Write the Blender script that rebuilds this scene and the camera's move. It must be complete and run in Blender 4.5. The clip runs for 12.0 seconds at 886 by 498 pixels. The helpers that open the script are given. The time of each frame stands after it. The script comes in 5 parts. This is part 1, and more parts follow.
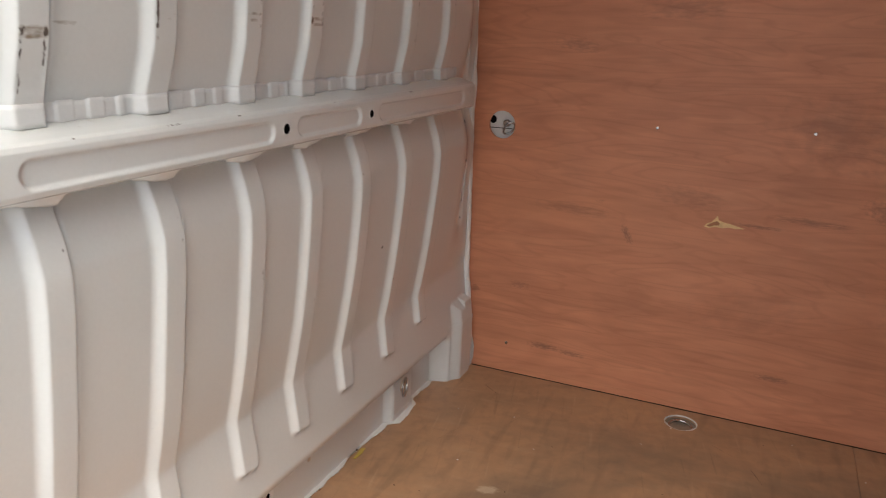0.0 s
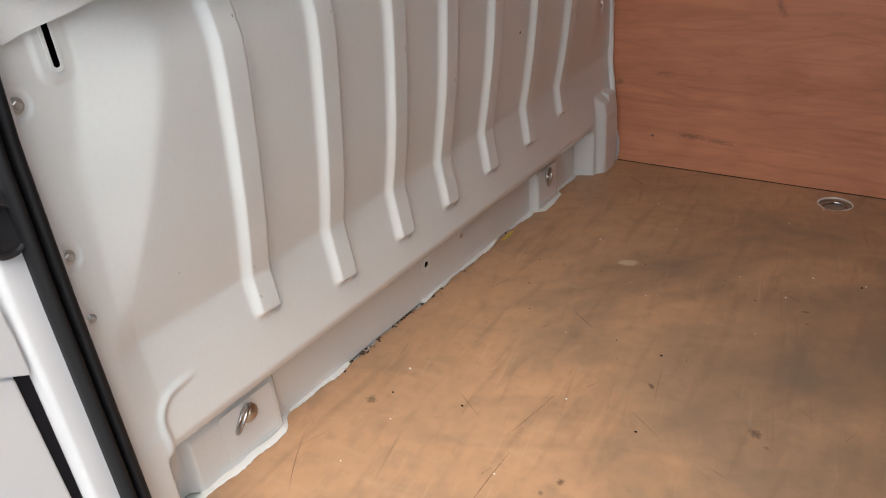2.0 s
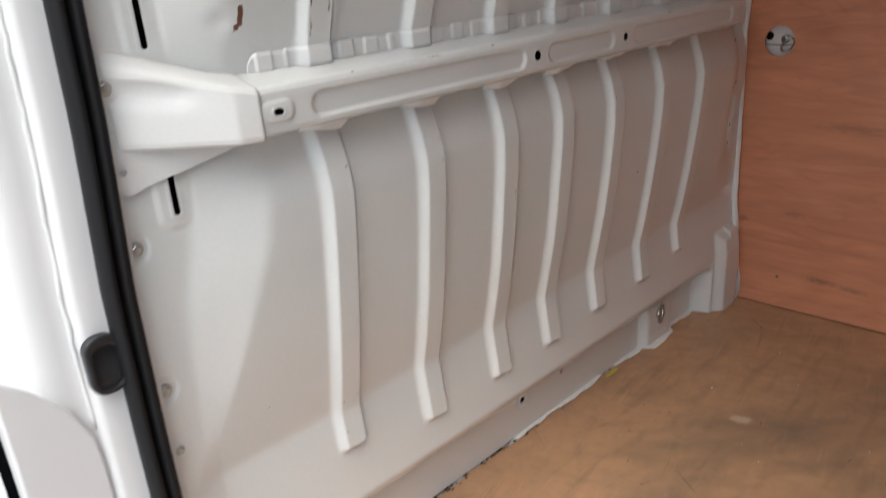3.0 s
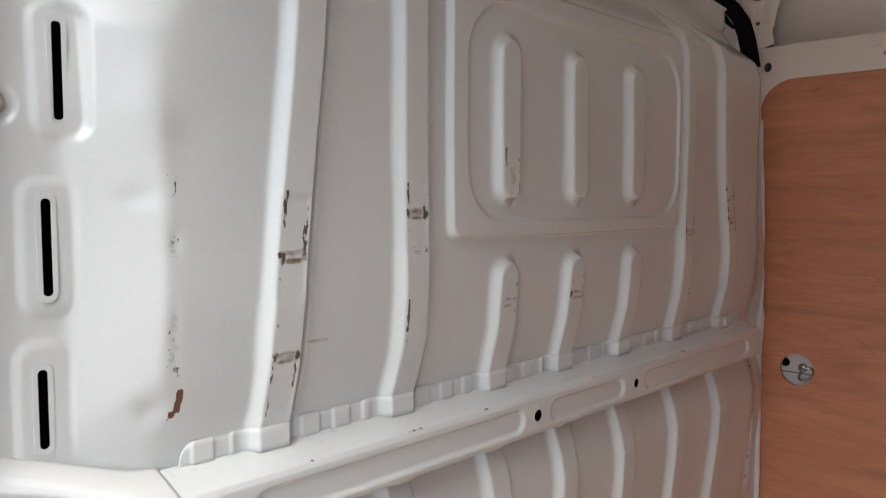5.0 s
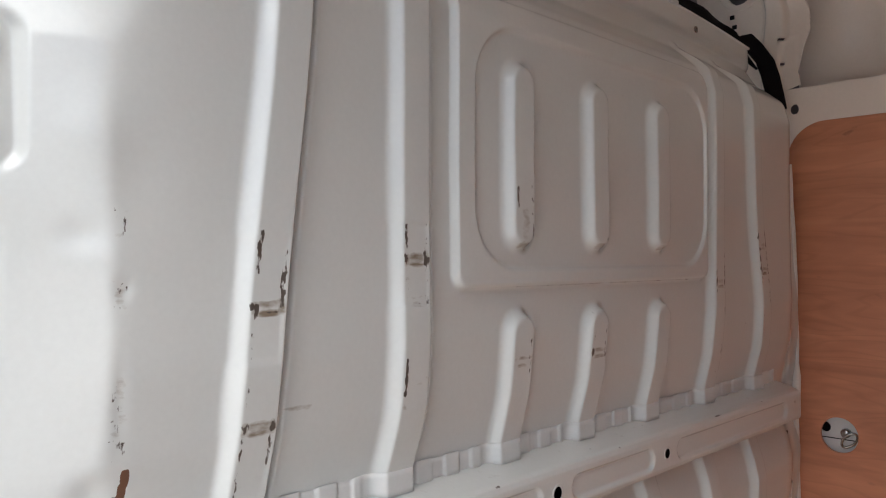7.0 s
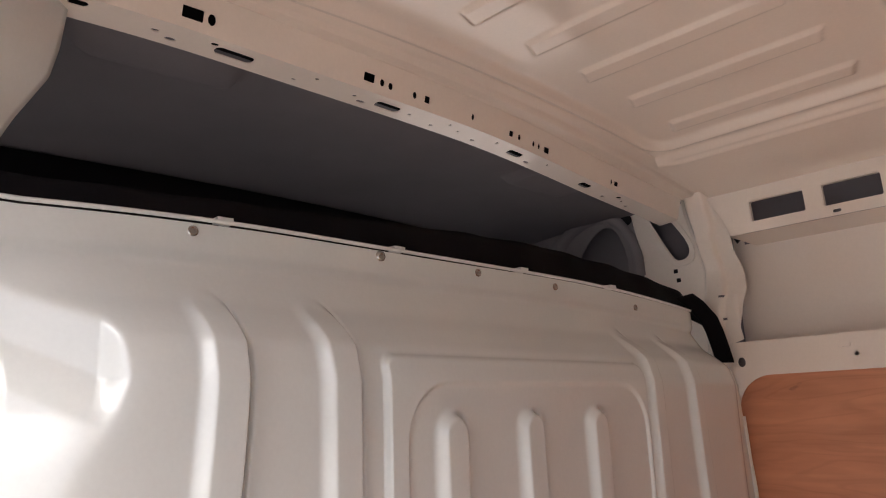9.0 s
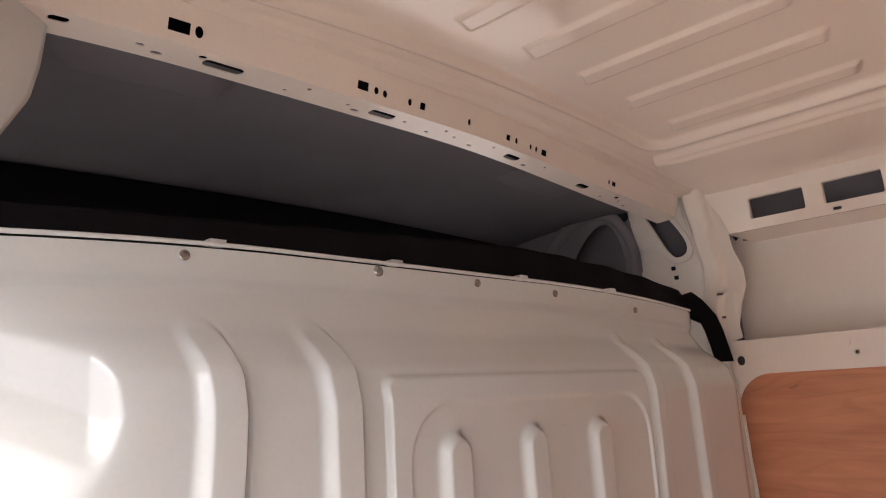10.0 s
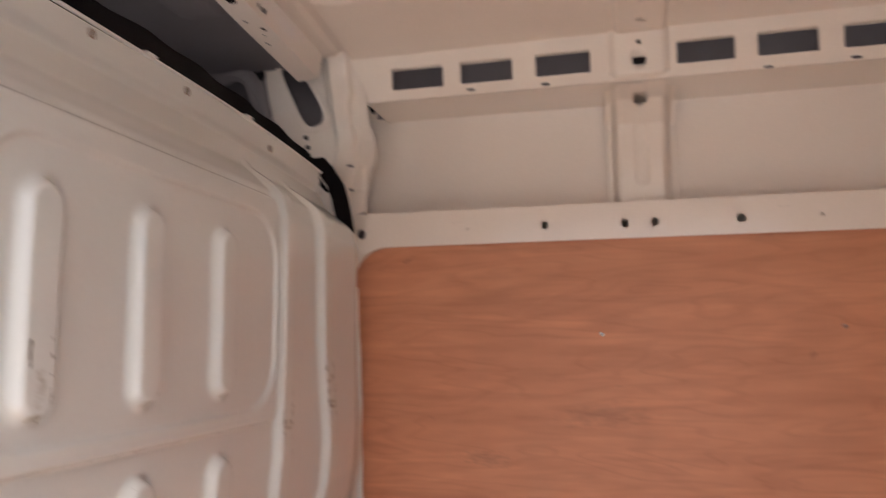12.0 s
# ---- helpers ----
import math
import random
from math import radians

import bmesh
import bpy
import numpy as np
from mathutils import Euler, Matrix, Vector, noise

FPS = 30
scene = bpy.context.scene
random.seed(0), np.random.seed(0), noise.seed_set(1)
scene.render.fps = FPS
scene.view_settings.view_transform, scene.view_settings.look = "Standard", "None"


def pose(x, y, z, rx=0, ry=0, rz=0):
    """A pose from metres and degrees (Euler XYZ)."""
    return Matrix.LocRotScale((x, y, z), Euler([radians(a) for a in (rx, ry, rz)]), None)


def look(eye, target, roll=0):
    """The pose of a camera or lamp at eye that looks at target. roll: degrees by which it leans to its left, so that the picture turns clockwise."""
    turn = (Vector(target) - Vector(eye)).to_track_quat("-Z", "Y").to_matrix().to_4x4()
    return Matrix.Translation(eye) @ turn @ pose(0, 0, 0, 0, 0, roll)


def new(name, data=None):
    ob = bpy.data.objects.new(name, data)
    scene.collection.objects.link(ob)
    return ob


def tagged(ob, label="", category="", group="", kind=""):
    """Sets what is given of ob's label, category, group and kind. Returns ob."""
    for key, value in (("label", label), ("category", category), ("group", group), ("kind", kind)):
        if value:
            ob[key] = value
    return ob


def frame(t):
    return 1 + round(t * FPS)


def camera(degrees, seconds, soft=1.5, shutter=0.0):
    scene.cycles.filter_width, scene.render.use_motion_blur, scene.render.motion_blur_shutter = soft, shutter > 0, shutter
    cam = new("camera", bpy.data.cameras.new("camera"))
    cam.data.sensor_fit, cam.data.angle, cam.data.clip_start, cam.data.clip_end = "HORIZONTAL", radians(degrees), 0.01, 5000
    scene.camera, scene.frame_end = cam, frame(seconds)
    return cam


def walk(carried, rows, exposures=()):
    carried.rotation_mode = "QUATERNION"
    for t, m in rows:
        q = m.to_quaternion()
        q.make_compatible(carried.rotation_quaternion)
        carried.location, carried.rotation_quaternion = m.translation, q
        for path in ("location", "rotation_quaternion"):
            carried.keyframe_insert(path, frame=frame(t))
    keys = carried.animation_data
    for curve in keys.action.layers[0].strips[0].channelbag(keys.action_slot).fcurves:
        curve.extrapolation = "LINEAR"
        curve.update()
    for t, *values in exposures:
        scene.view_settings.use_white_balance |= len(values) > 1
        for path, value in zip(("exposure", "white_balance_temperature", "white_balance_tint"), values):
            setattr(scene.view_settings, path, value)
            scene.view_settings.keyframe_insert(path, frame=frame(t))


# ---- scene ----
cam = camera(61.5, 12.0, 1.1, 0.25)
EXPOSURES = [(0.0, 1.43, 6450, 5), (0.5, 1.73, 6400, 5), (1.0, 1.65, 6400, 5), (1.5, 1.45, 6300, 4), (2.0, 1.23, 6150, 4), (2.5, 1.25, 6100, 3), (3.0, 1.17, 6130, 4), (3.5, 1.11, 6130, 4), (5.5, 1.35, 6080, 4), (6.5, 1.31, 6080, 4), (8.5, 1.35, 6460, 10), (9.0, 1.75, 6610, 10), (9.5, 1.84, 6660, 11), (10.0, 1.94, 6660, 11), (11.5, 1.97, 6760, 10), (12.0, 2.04, 6710, 10)]
PATH = [
    (0, (0.804, -2.09, 1.053), (0.036, -0.333, 0.484), 1.8),
    (0.5, (0.943, -2.077, 1.06), (0.183, -0.333, 0.443), 1.3),
    (1, (0.988, -2.111, 1.06), (0.071, -0.47, 0.376), 0.3),
    (1.4, (0.969, -2.142, 1.005), (-0.034, -0.61, 0.2), -1.1),
    (1.5, (0.964, -2.151, 0.978), (-0.058, -0.649, 0.142), -2.0),
    (2, (0.913, -2.201, 0.962), (-0.154, -0.797, 0.017), -5.7),
    (2.5, (0.92, -2.167, 0.976), (-0.252, -0.824, 0.068), -6.1),
    (2.9, (0.941, -2.163, 1.026), (-0.397, -0.881, 0.275), -5.1),
    (3, (0.899, -2.13, 1.046), (-0.448, -0.835, 0.334), -4.4),
    (3.5, (0.942, -2.076, 1.115), (-0.486, -0.758, 0.641), -2.3),
    (3.7, (0.928, -2.059, 1.143), (-0.513, -0.729, 0.75), -1.8),
    (5.3, (0.717, -1.912, 1.211), (-0.691, -0.495, 1.114), 0.2),
    (5.5, (0.698, -1.88, 1.202), (-0.711, -0.463, 1.123), 0.4),
    (6, (0.665, -1.851, 1.199), (-0.749, -0.438, 1.156), 0.5),
    (6.5, (0.657, -1.854, 1.197), (-0.765, -0.447, 1.187), 0.2),
    (6.7, (0.652, -1.855, 1.195), (-0.772, -0.451, 1.199), 0.1),
    (8.3, (0.827, -1.87, 1.344), (-0.624, -0.522, 1.621), -2.0),
    (8.5, (0.816, -1.865, 1.4), (-0.613, -0.51, 1.751), -2.1),
    (9, (0.798, -1.869, 1.449), (-0.583, -0.491, 1.887), -2.3),
    (9.5, (0.785, -1.856, 1.479), (-0.592, -0.468, 1.903), -3.2),
    (10, (0.775, -1.863, 1.5), (-0.595, -0.46, 1.895), -3.3),
    (10.5, (0.756, -1.867, 1.491), (-0.582, -0.43, 1.871), -3.0),
    (11, (0.712, -1.858, 1.467), (-0.582, -0.379, 1.839), -2.9),
    (11.5, (0.667, -1.776, 1.368), (-0.409, -0.133, 1.747), 0.7),
    (11.7, (0.619, -1.748, 1.341), (-0.243, 0.019, 1.71), 0.8),
    (12, (0.605, -1.725, 1.28), (0.134, 0.202, 1.535), -0.6),
]
walk(cam, [(t, look(eye, target, roll)) for t, eye, target, roll in PATH], EXPOSURES)

# ---- daylight through the open side door ----
world = bpy.data.worlds.new("sky")
scene.world = world
world.use_nodes = True
wn = world.node_tree.nodes
sky = wn.new("ShaderNodeTexSky")
sky.sky_type, sky.sun_disc = "NISHITA", False
sky.sun_elevation, sky.sun_rotation = radians(64), radians(160)
sky.air_density, sky.dust_density, sky.ozone_density = 0.5, 5.0, 0.3
wn["Background"].inputs["Strength"].default_value = 0.10
world.node_tree.links.new(sky.outputs[0], wn["Background"].inputs["Color"])
sun = new("sun", bpy.data.lights.new("sun", "SUN"))
sun.data.energy, sun.data.angle, sun.data.color = 1.3, radians(80), (1.0, 0.97, 0.93)
sun.matrix_world = look((0.98, -2.7, 5.9), (0, 0, 0))


# ---- materials ----
def material(name, color, rough=0.5, metal=0.0, var=0.06, scale=6.0, fine=60.0, bump=0.05, stretch=(1, 1, 1), coat=0.0, tint=None, spec=0.5):
    """Base colour with variation at two scales, gloss variation and fine relief."""
    m = bpy.data.materials.new(name)
    m.use_nodes = True
    n, l = m.node_tree.nodes, m.node_tree.links
    b = n["Principled BSDF"]
    b.inputs["Metallic"].default_value = metal
    b.inputs["Coat Weight"].default_value = coat
    b.inputs["Specular IOR Level"].default_value = spec
    b.inputs["Coat Roughness"].default_value = 0.09
    co = n.new("ShaderNodeTexCoord")
    mp = n.new("ShaderNodeMapping")
    mp.inputs["Scale"].default_value = stretch
    l.new(co.outputs["Object"], mp.inputs["Vector"])
    big, small = n.new("ShaderNodeTexNoise"), n.new("ShaderNodeTexNoise")
    big.inputs["Scale"].default_value, small.inputs["Scale"].default_value = scale, fine
    big.inputs["Detail"].default_value, small.inputs["Detail"].default_value = 4, 5
    for t in (big, small):
        l.new(mp.outputs[0], t.inputs["Vector"])
    add = n.new("ShaderNodeMath")
    add.operation = "ADD"
    l.new(big.outputs["Fac"], add.inputs[0])
    l.new(small.outputs["Fac"], add.inputs[1])
    ramp = n.new("ShaderNodeValToRGB")
    t2 = tint or color
    ramp.color_ramp.elements[0].position, ramp.color_ramp.elements[1].position = 0.30, 0.70
    ramp.color_ramp.elements[0].color = (*[max(0, c * (1 - var)) for c in t2], 1)
    ramp.color_ramp.elements[1].color = (*[min(1, c * (1 + var)) for c in color], 1)
    half = n.new("ShaderNodeMath")
    half.operation = "MULTIPLY"
    half.inputs[1].default_value = 0.5
    l.new(add.outputs[0], half.inputs[0])
    l.new(half.outputs[0], ramp.inputs["Fac"])
    l.new(ramp.outputs["Color"], b.inputs["Base Color"])
    mr = n.new("ShaderNodeMapRange")
    mr.inputs["To Min"].default_value, mr.inputs["To Max"].default_value = max(0.02, rough - 0.07), min(1, rough + 0.07)
    l.new(small.outputs["Fac"], mr.inputs["Value"])
    l.new(mr.outputs[0], b.inputs["Roughness"])
    if bump:
        bp = n.new("ShaderNodeBump")
        bp.inputs["Strength"].default_value, bp.inputs["Distance"].default_value = bump, 0.002
        l.new(half.outputs[0], bp.inputs["Height"])
        l.new(bp.outputs[0], b.inputs["Normal"])
    return m


def mix_in(m, fac_socket, color):
    """Lay a second colour over a material's base colour where fac is 1."""
    n, l = m.node_tree.nodes, m.node_tree.links
    b = n["Principled BSDF"]
    old = b.inputs["Base Color"].links[0].from_socket
    mix = n.new("ShaderNodeMix")
    mix.data_type = "RGBA"
    l.new(fac_socket, mix.inputs["Factor"])
    l.new(old, mix.inputs["A"])
    mix.inputs["B"].default_value = (*color, 1)
    l.new(mix.outputs["Result"], b.inputs["Base Color"])
    return mix


def worn_mask(m, name, scale, low, high, stretch=(1, 1, 1)):
    """A mask from a mesh's own wear attribute, broken up by noise."""
    n, l = m.node_tree.nodes, m.node_tree.links
    at = n.new("ShaderNodeAttribute")
    at.attribute_name = name
    co = n.new("ShaderNodeTexCoord")
    mp = n.new("ShaderNodeMapping")
    mp.inputs["Scale"].default_value = stretch
    no = n.new("ShaderNodeTexNoise")
    no.inputs["Scale"].default_value, no.inputs["Detail"].default_value = scale, 6
    l.new(co.outputs["Object"], mp.inputs["Vector"])
    l.new(mp.outputs[0], no.inputs["Vector"])
    ad = n.new("ShaderNodeMath")
    ad.operation = "ADD"
    l.new(at.outputs["Fac"], ad.inputs[0])
    l.new(no.outputs["Fac"], ad.inputs[1])
    mr = n.new("ShaderNodeMapRange")
    mr.inputs["From Min"].default_value, mr.inputs["From Max"].default_value = low, high
    l.new(ad.outputs[0], mr.inputs["Value"])
    return mr.outputs[0]


PAINT = material("white_body_paint", (0.745, 0.752, 0.735), 0.34, var=0.03, scale=3, fine=220, bump=0.02, coat=0.25)
PANEL = material("worn_white_paint", (0.715, 0.735, 0.718), 0.40, var=0.03, scale=3, fine=160, bump=0.015, coat=1.0)
mix_in(PANEL, worn_mask(PANEL, "grime_shade", 70, 1.0, 1.5, (1, 1, 2.5)), (0.26, 0.21, 0.15))
mix_in(PANEL, worn_mask(PANEL, "scuff", 240, 1.0, 1.10, (1, 1, 0.45)), (0.10, 0.08, 0.065))
mix_in(PANEL, worn_mask(PANEL, "rust", 60, 0.95, 1.05), (0.16, 0.075, 0.045))
SKIN = material("cream_gloss_primer", (0.86, 0.765, 0.69), 0.34, var=0.03, scale=3, fine=150, bump=0.02, coat=1.0)
ROOFPAINT = material("cream_roof_primer", (0.86, 0.765, 0.685), 0.36, var=0.03, scale=4, fine=150, bump=0.03, coat=0.7)
OUTER = material("white_gloss_coat", (0.72, 0.72, 0.72), 0.42, var=0.008, scale=2, fine=40, bump=0.0, coat=0.3)
PLY = material("red_plywood", (0.72, 0.318, 0.178), 0.50, var=0.05, scale=1.3, fine=9, bump=0.08, stretch=(0.8, 1, 4), tint=(0.57, 0.232, 0.124))
FLOORPLY = material("brown_worn_plywood", (0.52, 0.300, 0.165), 0.44, var=0.04, scale=2.2, fine=26, bump=0.10, stretch=(1.4, 1, 1), tint=(0.45, 0.268, 0.150))
RUBBER = material("black_rubber", (0.011, 0.011, 0.012), 0.55, var=0.2, bump=0.1, spec=0.22)
PLASTIC = material("black_plastic", (0.02, 0.02, 0.022), 0.35, var=0.2, fine=300, bump=0.15)
FELT = material("black_felt", (0.009, 0.008, 0.010), 0.9, var=0.3, fine=400, bump=0.5, spec=0.1)
LINER_AND_SHADE = material("grey_headliner_and_hollow_shade", (0.19, 0.172, 0.186), 0.85, var=0.12, fine=500, bump=0.3)
DARK = material("dark_trim_and_shade", (0.011, 0.010, 0.012), 0.8, var=0.2, bump=0.1, spec=0.15)
SCREWS = material("dull_zinc", (0.52, 0.52, 0.50), 0.42, metal=0.75, var=0.15, fine=90, bump=0.08)
TRIM = material("grey_cab_trim", (0.24, 0.215, 0.225), 0.6, var=0.08, fine=200, bump=0.1)
STEEL = material("zinc_steel", (0.46, 0.45, 0.44), 0.20, metal=1.0, var=0.12, fine=90, bump=0.05)
BRASSY = material("passivated_zinc", (0.55, 0.47, 0.38), 0.35, metal=1.0, var=0.2, fine=90, bump=0.08)
SEALANT = material("white_sealant", (0.86, 0.85, 0.82), 0.6, var=0.08, fine=40, bump=0.3)
WOODCHIP = material("torn_pale_veneer", (0.76, 0.55, 0.27), 0.7, var=0.25, scale=30, fine=90, bump=0.3)
CRUMB = material("white_crumbs", (0.8, 0.78, 0.74), 0.7, var=0.1)
CONCRETE = material("grey_concrete", (0.45, 0.44, 0.42), 0.9, var=0.15, scale=4, fine=120, bump=0.4)


def streaks(m, turn, stretch, scale, low, high, color, amount, distort=0.0, shift=(0, 0, 0)):
    """Grain lines, scratches or stains laid over a material: stretched noise cut at a threshold."""
    n, l = m.node_tree.nodes, m.node_tree.links
    co, mp, no, mr = n.new("ShaderNodeTexCoord"), n.new("ShaderNodeMapping"), n.new("ShaderNodeTexNoise"), n.new("ShaderNodeMapRange")
    mp.vector_type = "TEXTURE"
    mp.inputs["Location"].default_value = shift
    mp.inputs["Rotation"].default_value = [radians(v) for v in turn]
    mp.inputs["Scale"].default_value = [1 / s for s in stretch]
    no.inputs["Scale"].default_value, no.inputs["Detail"].default_value, no.inputs["Distortion"].default_value = scale, 5, distort
    l.new(co.outputs["Object"], mp.inputs["Vector"])
    l.new(mp.outputs[0], no.inputs["Vector"])
    mr.inputs["From Min"].default_value, mr.inputs["From Max"].default_value, mr.inputs["To Max"].default_value = low, high, amount
    l.new(no.outputs["Fac"], mr.inputs["Value"])
    mix_in(m, mr.outputs[0], color)


def figure(m, stretch, scale, lines, low, high, color, amount, shift=(0, 0, 0)):
    """The flame figure of a peeled veneer: level lines of a smooth, stretched noise."""
    n, l = m.node_tree.nodes, m.node_tree.links
    co, mp, no, mul, sn, mr = (n.new(k) for k in ("ShaderNodeTexCoord", "ShaderNodeMapping", "ShaderNodeTexNoise", "ShaderNodeMath", "ShaderNodeMath", "ShaderNodeMapRange"))
    mp.vector_type = "TEXTURE"
    mp.inputs["Location"].default_value = shift
    mp.inputs["Scale"].default_value = [1 / s for s in stretch]
    no.inputs["Scale"].default_value, no.inputs["Detail"].default_value, no.inputs["Roughness"].default_value, no.inputs["Distortion"].default_value = scale, 2.2, 0.35, 0.35
    mul.operation, sn.operation = "MULTIPLY", "SINE"
    mul.inputs[1].default_value = lines
    l.new(co.outputs["Object"], mp.inputs["Vector"])
    l.new(mp.outputs[0], no.inputs["Vector"])
    l.new(no.outputs["Fac"], mul.inputs[0])
    l.new(mul.outputs[0], sn.inputs[0])
    mr.inputs["From Min"].default_value, mr.inputs["From Max"].default_value, mr.inputs["To Max"].default_value = low, high, amount
    l.new(sn.outputs[0], mr.inputs["Value"])
    mix_in(m, mr.outputs[0], color)


def stain(m, at, size, turn, color, amount, ragged=0.7, scale=3.0, soft=0.6):
    """One stain, smudge or scratch of its own place, size and ragged outline."""
    n, l = m.node_tree.nodes, m.node_tree.links
    co, mp, ln, no, ad, mr = (n.new(k) for k in ("ShaderNodeTexCoord", "ShaderNodeMapping", "ShaderNodeVectorMath", "ShaderNodeTexNoise", "ShaderNodeMath", "ShaderNodeMapRange"))
    mp.vector_type = "TEXTURE"
    mp.inputs["Location"].default_value, mp.inputs["Scale"].default_value = at, size
    mp.inputs["Rotation"].default_value = [radians(v) for v in turn]
    ln.operation = "LENGTH"
    no.inputs["Scale"].default_value, no.inputs["Detail"].default_value = scale, 5
    ad.operation = "MULTIPLY_ADD"
    ad.inputs[1].default_value = 2 * ragged
    l.new(co.outputs["Object"], mp.inputs["Vector"])
    l.new(mp.outputs[0], ln.inputs[0])
    l.new(mp.outputs[0], no.inputs["Vector"])
    l.new(no.outputs["Fac"], ad.inputs[0])
    l.new(ln.outputs["Value"], ad.inputs[2])
    mr.inputs["From Min"].default_value, mr.inputs["From Max"].default_value = 1.0 + ragged, 1.0 + ragged - soft
    mr.inputs["To Max"].default_value = amount
    l.new(ad.outputs[0], mr.inputs["Value"])
    mix_in(m, mr.outputs[0], color)


figure(PLY, (0.5, 1, 3.4), 1.7, 60, 0.35, 1.0, (0.40, 0.142, 0.066), 0.15, (0.37, 0, 0.2))
figure(PLY, (0.7, 1, 4.2), 1.3, 46, 0.88, 1.0, (0.78, 0.38, 0.22), 0.13, (1.9, 0, 0.9))
streaks(PLY, (0, 0, 0), (0.8, 1, 9), 2.0, 0.54, 0.78, (0.34, 0.118, 0.058), 0.30, 0.8)
streaks(PLY, (0, 0, 0), (2, 1, 60), 3.0, 0.56, 0.72, (0.34, 0.115, 0.055), 0.10, 0.3, (0.3, 0, 0.2))
streaks(PLY, (0, 0, 0), (0.22, 1, 3.6), 1.9, 0.46, 0.66, (0.36, 0.130, 0.066), 0.26, 0.5, (2.2, 0, 1.7))
streaks(PLY, (0, 2, 0), (0.35, 1, 14), 1.6, 0.58, 0.70, (0.27, 0.092, 0.046), 0.22, 0.6, (0.2, 0, 2.6))
streaks(PLY, (0, -2, 0), (0.3, 1, 10), 1.7, 0.60, 0.74, (0.70, 0.34, 0.19), 0.40, 0.5, (3.1, 0, 0.3))
figure(PLY, (0.9, 1, 6.5), 2.3, 60, 0.5, 1.0, (0.36, 0.125, 0.058), 0.17, (0.7, 0, 1.3))
streaks(PLY, (0, 0, 0), (1, 1, 1.6), 2.4, 0.56, 0.78, (0.26, 0.105, 0.06), 0.32, 0.5, (1.3, 0, 0.7))
streaks(PLY, (0, 0, 0), (1, 1, 2.0), 9.0, 0.70, 0.76, (0.14, 0.06, 0.04), 0.45, 0.3, (2.3, 0, 0.4))
streaks(PLY, (0, 0, 0), (0.5, 1, 3), 1.1, 0.54, 0.78, (0.60, 0.27, 0.14), 0.30, 0.6, (0.9, 0, 3.1))
DIRTY = (0.13, 0.062, 0.042)
for at, size, tilt, amount in (((0.24, 0, 0.112), (0.055, 1, 0.012), 0, 0.75), ((0.33, 0, 0.105), (0.05, 1, 0.010), 3, 0.6), ((0.894, 0, 0.150), (0.05, 1, 0.010), 0, 0.7), ((1.08, 0, 0.645), (0.05, 1, 0.030), 20, 0.5),
                               ((0.46, 0, 0.505), (0.012, 1, 0.035), -28, 0.65), ((0.92, 0, 0.60), (0.11, 1, 0.010), 2, 0.55), ((0.96, 0, 0.83), (0.16, 1, 0.10), 15, 0.35), ((0.62, 0, 0.63), (0.10, 1, 0.035), 5, 0.30),
                               ((1.12, 0, 0.70), (0.02, 1, 0.012), 0, 0.7), ((0.80, 0, 0.33), (0.16, 1, 0.07), -10, 0.22), ((0.30, 0, 0.56), (0.12, 1, 0.02), 3, 0.32), ((1.25, 0, 0.40), (0.14, 1, 0.12), 0, 0.32),
                               ((0.80, 0, 0.572), (0.07, 1, 0.006), 1, 0.7), ((0.28, 0, 1.02), (0.07, 1, 0.02), 6, 0.4), ((0.15, 0, 0.30), (0.04, 1, 0.014), 0, 0.4), ((0.55, 0, 1.12), (0.12, 1, 0.03), -4, 0.35)):
    stain(PLY, at, size, (0, tilt, 0), DIRTY, amount * 0.8, 1.3, 3.6, 0.9)

streaks(FLOORPLY, (0, 0, 20), (1, 1.6, 1), 2.0, 0.46, 0.72, (0.24, 0.165, 0.105), 0.38, 0.4)
streaks(FLOORPLY, (0, 0, -62), (3.2, 1, 1), 4.2, 0.50, 0.76, (0.21, 0.140, 0.088), 0.38, 0.5, (0.3, 0.1, 0))
streaks(FLOORPLY, (0, 0, 28), (2.2, 1, 1), 11.0, 0.54, 0.80, (0.21, 0.140, 0.092), 0.30, 0.4, (1.1, 0.6, 0))
streaks(FLOORPLY, (0, 0, 0), (1, 1, 1), 34.0, 0.52, 0.80, (0.19, 0.125, 0.082), 0.28, 0.4, (1, 2, 0))
streaks(FLOORPLY, (0, 0, 2), (7, 1, 1), 3.4, 0.54, 0.76, (0.17, 0.105, 0.065), 0.45, 0.25, (0.2, 1.3, 0))
streaks(FLOORPLY, (0, 0, 14), (24, 1, 1), 3.0, 0.64, 0.74, (0.15, 0.085, 0.05), 0.35, 0.15, (1.7, 0.4, 0))
streaks(FLOORPLY, (0, 0, 12), (16, 1, 1), 5.0, 0.62, 0.74, (0.60, 0.40, 0.25), 0.35, 0.2, (0.9, 2.4, 0))
streaks(FLOORPLY, (0, 0, 5), (1.0, 5, 1), 6.0, 0.54, 0.74, (0.52, 0.345, 0.215), 0.35, 0.3, (0.7, 0.1, 0))
GREYED = (0.15, 0.115, 0.085)
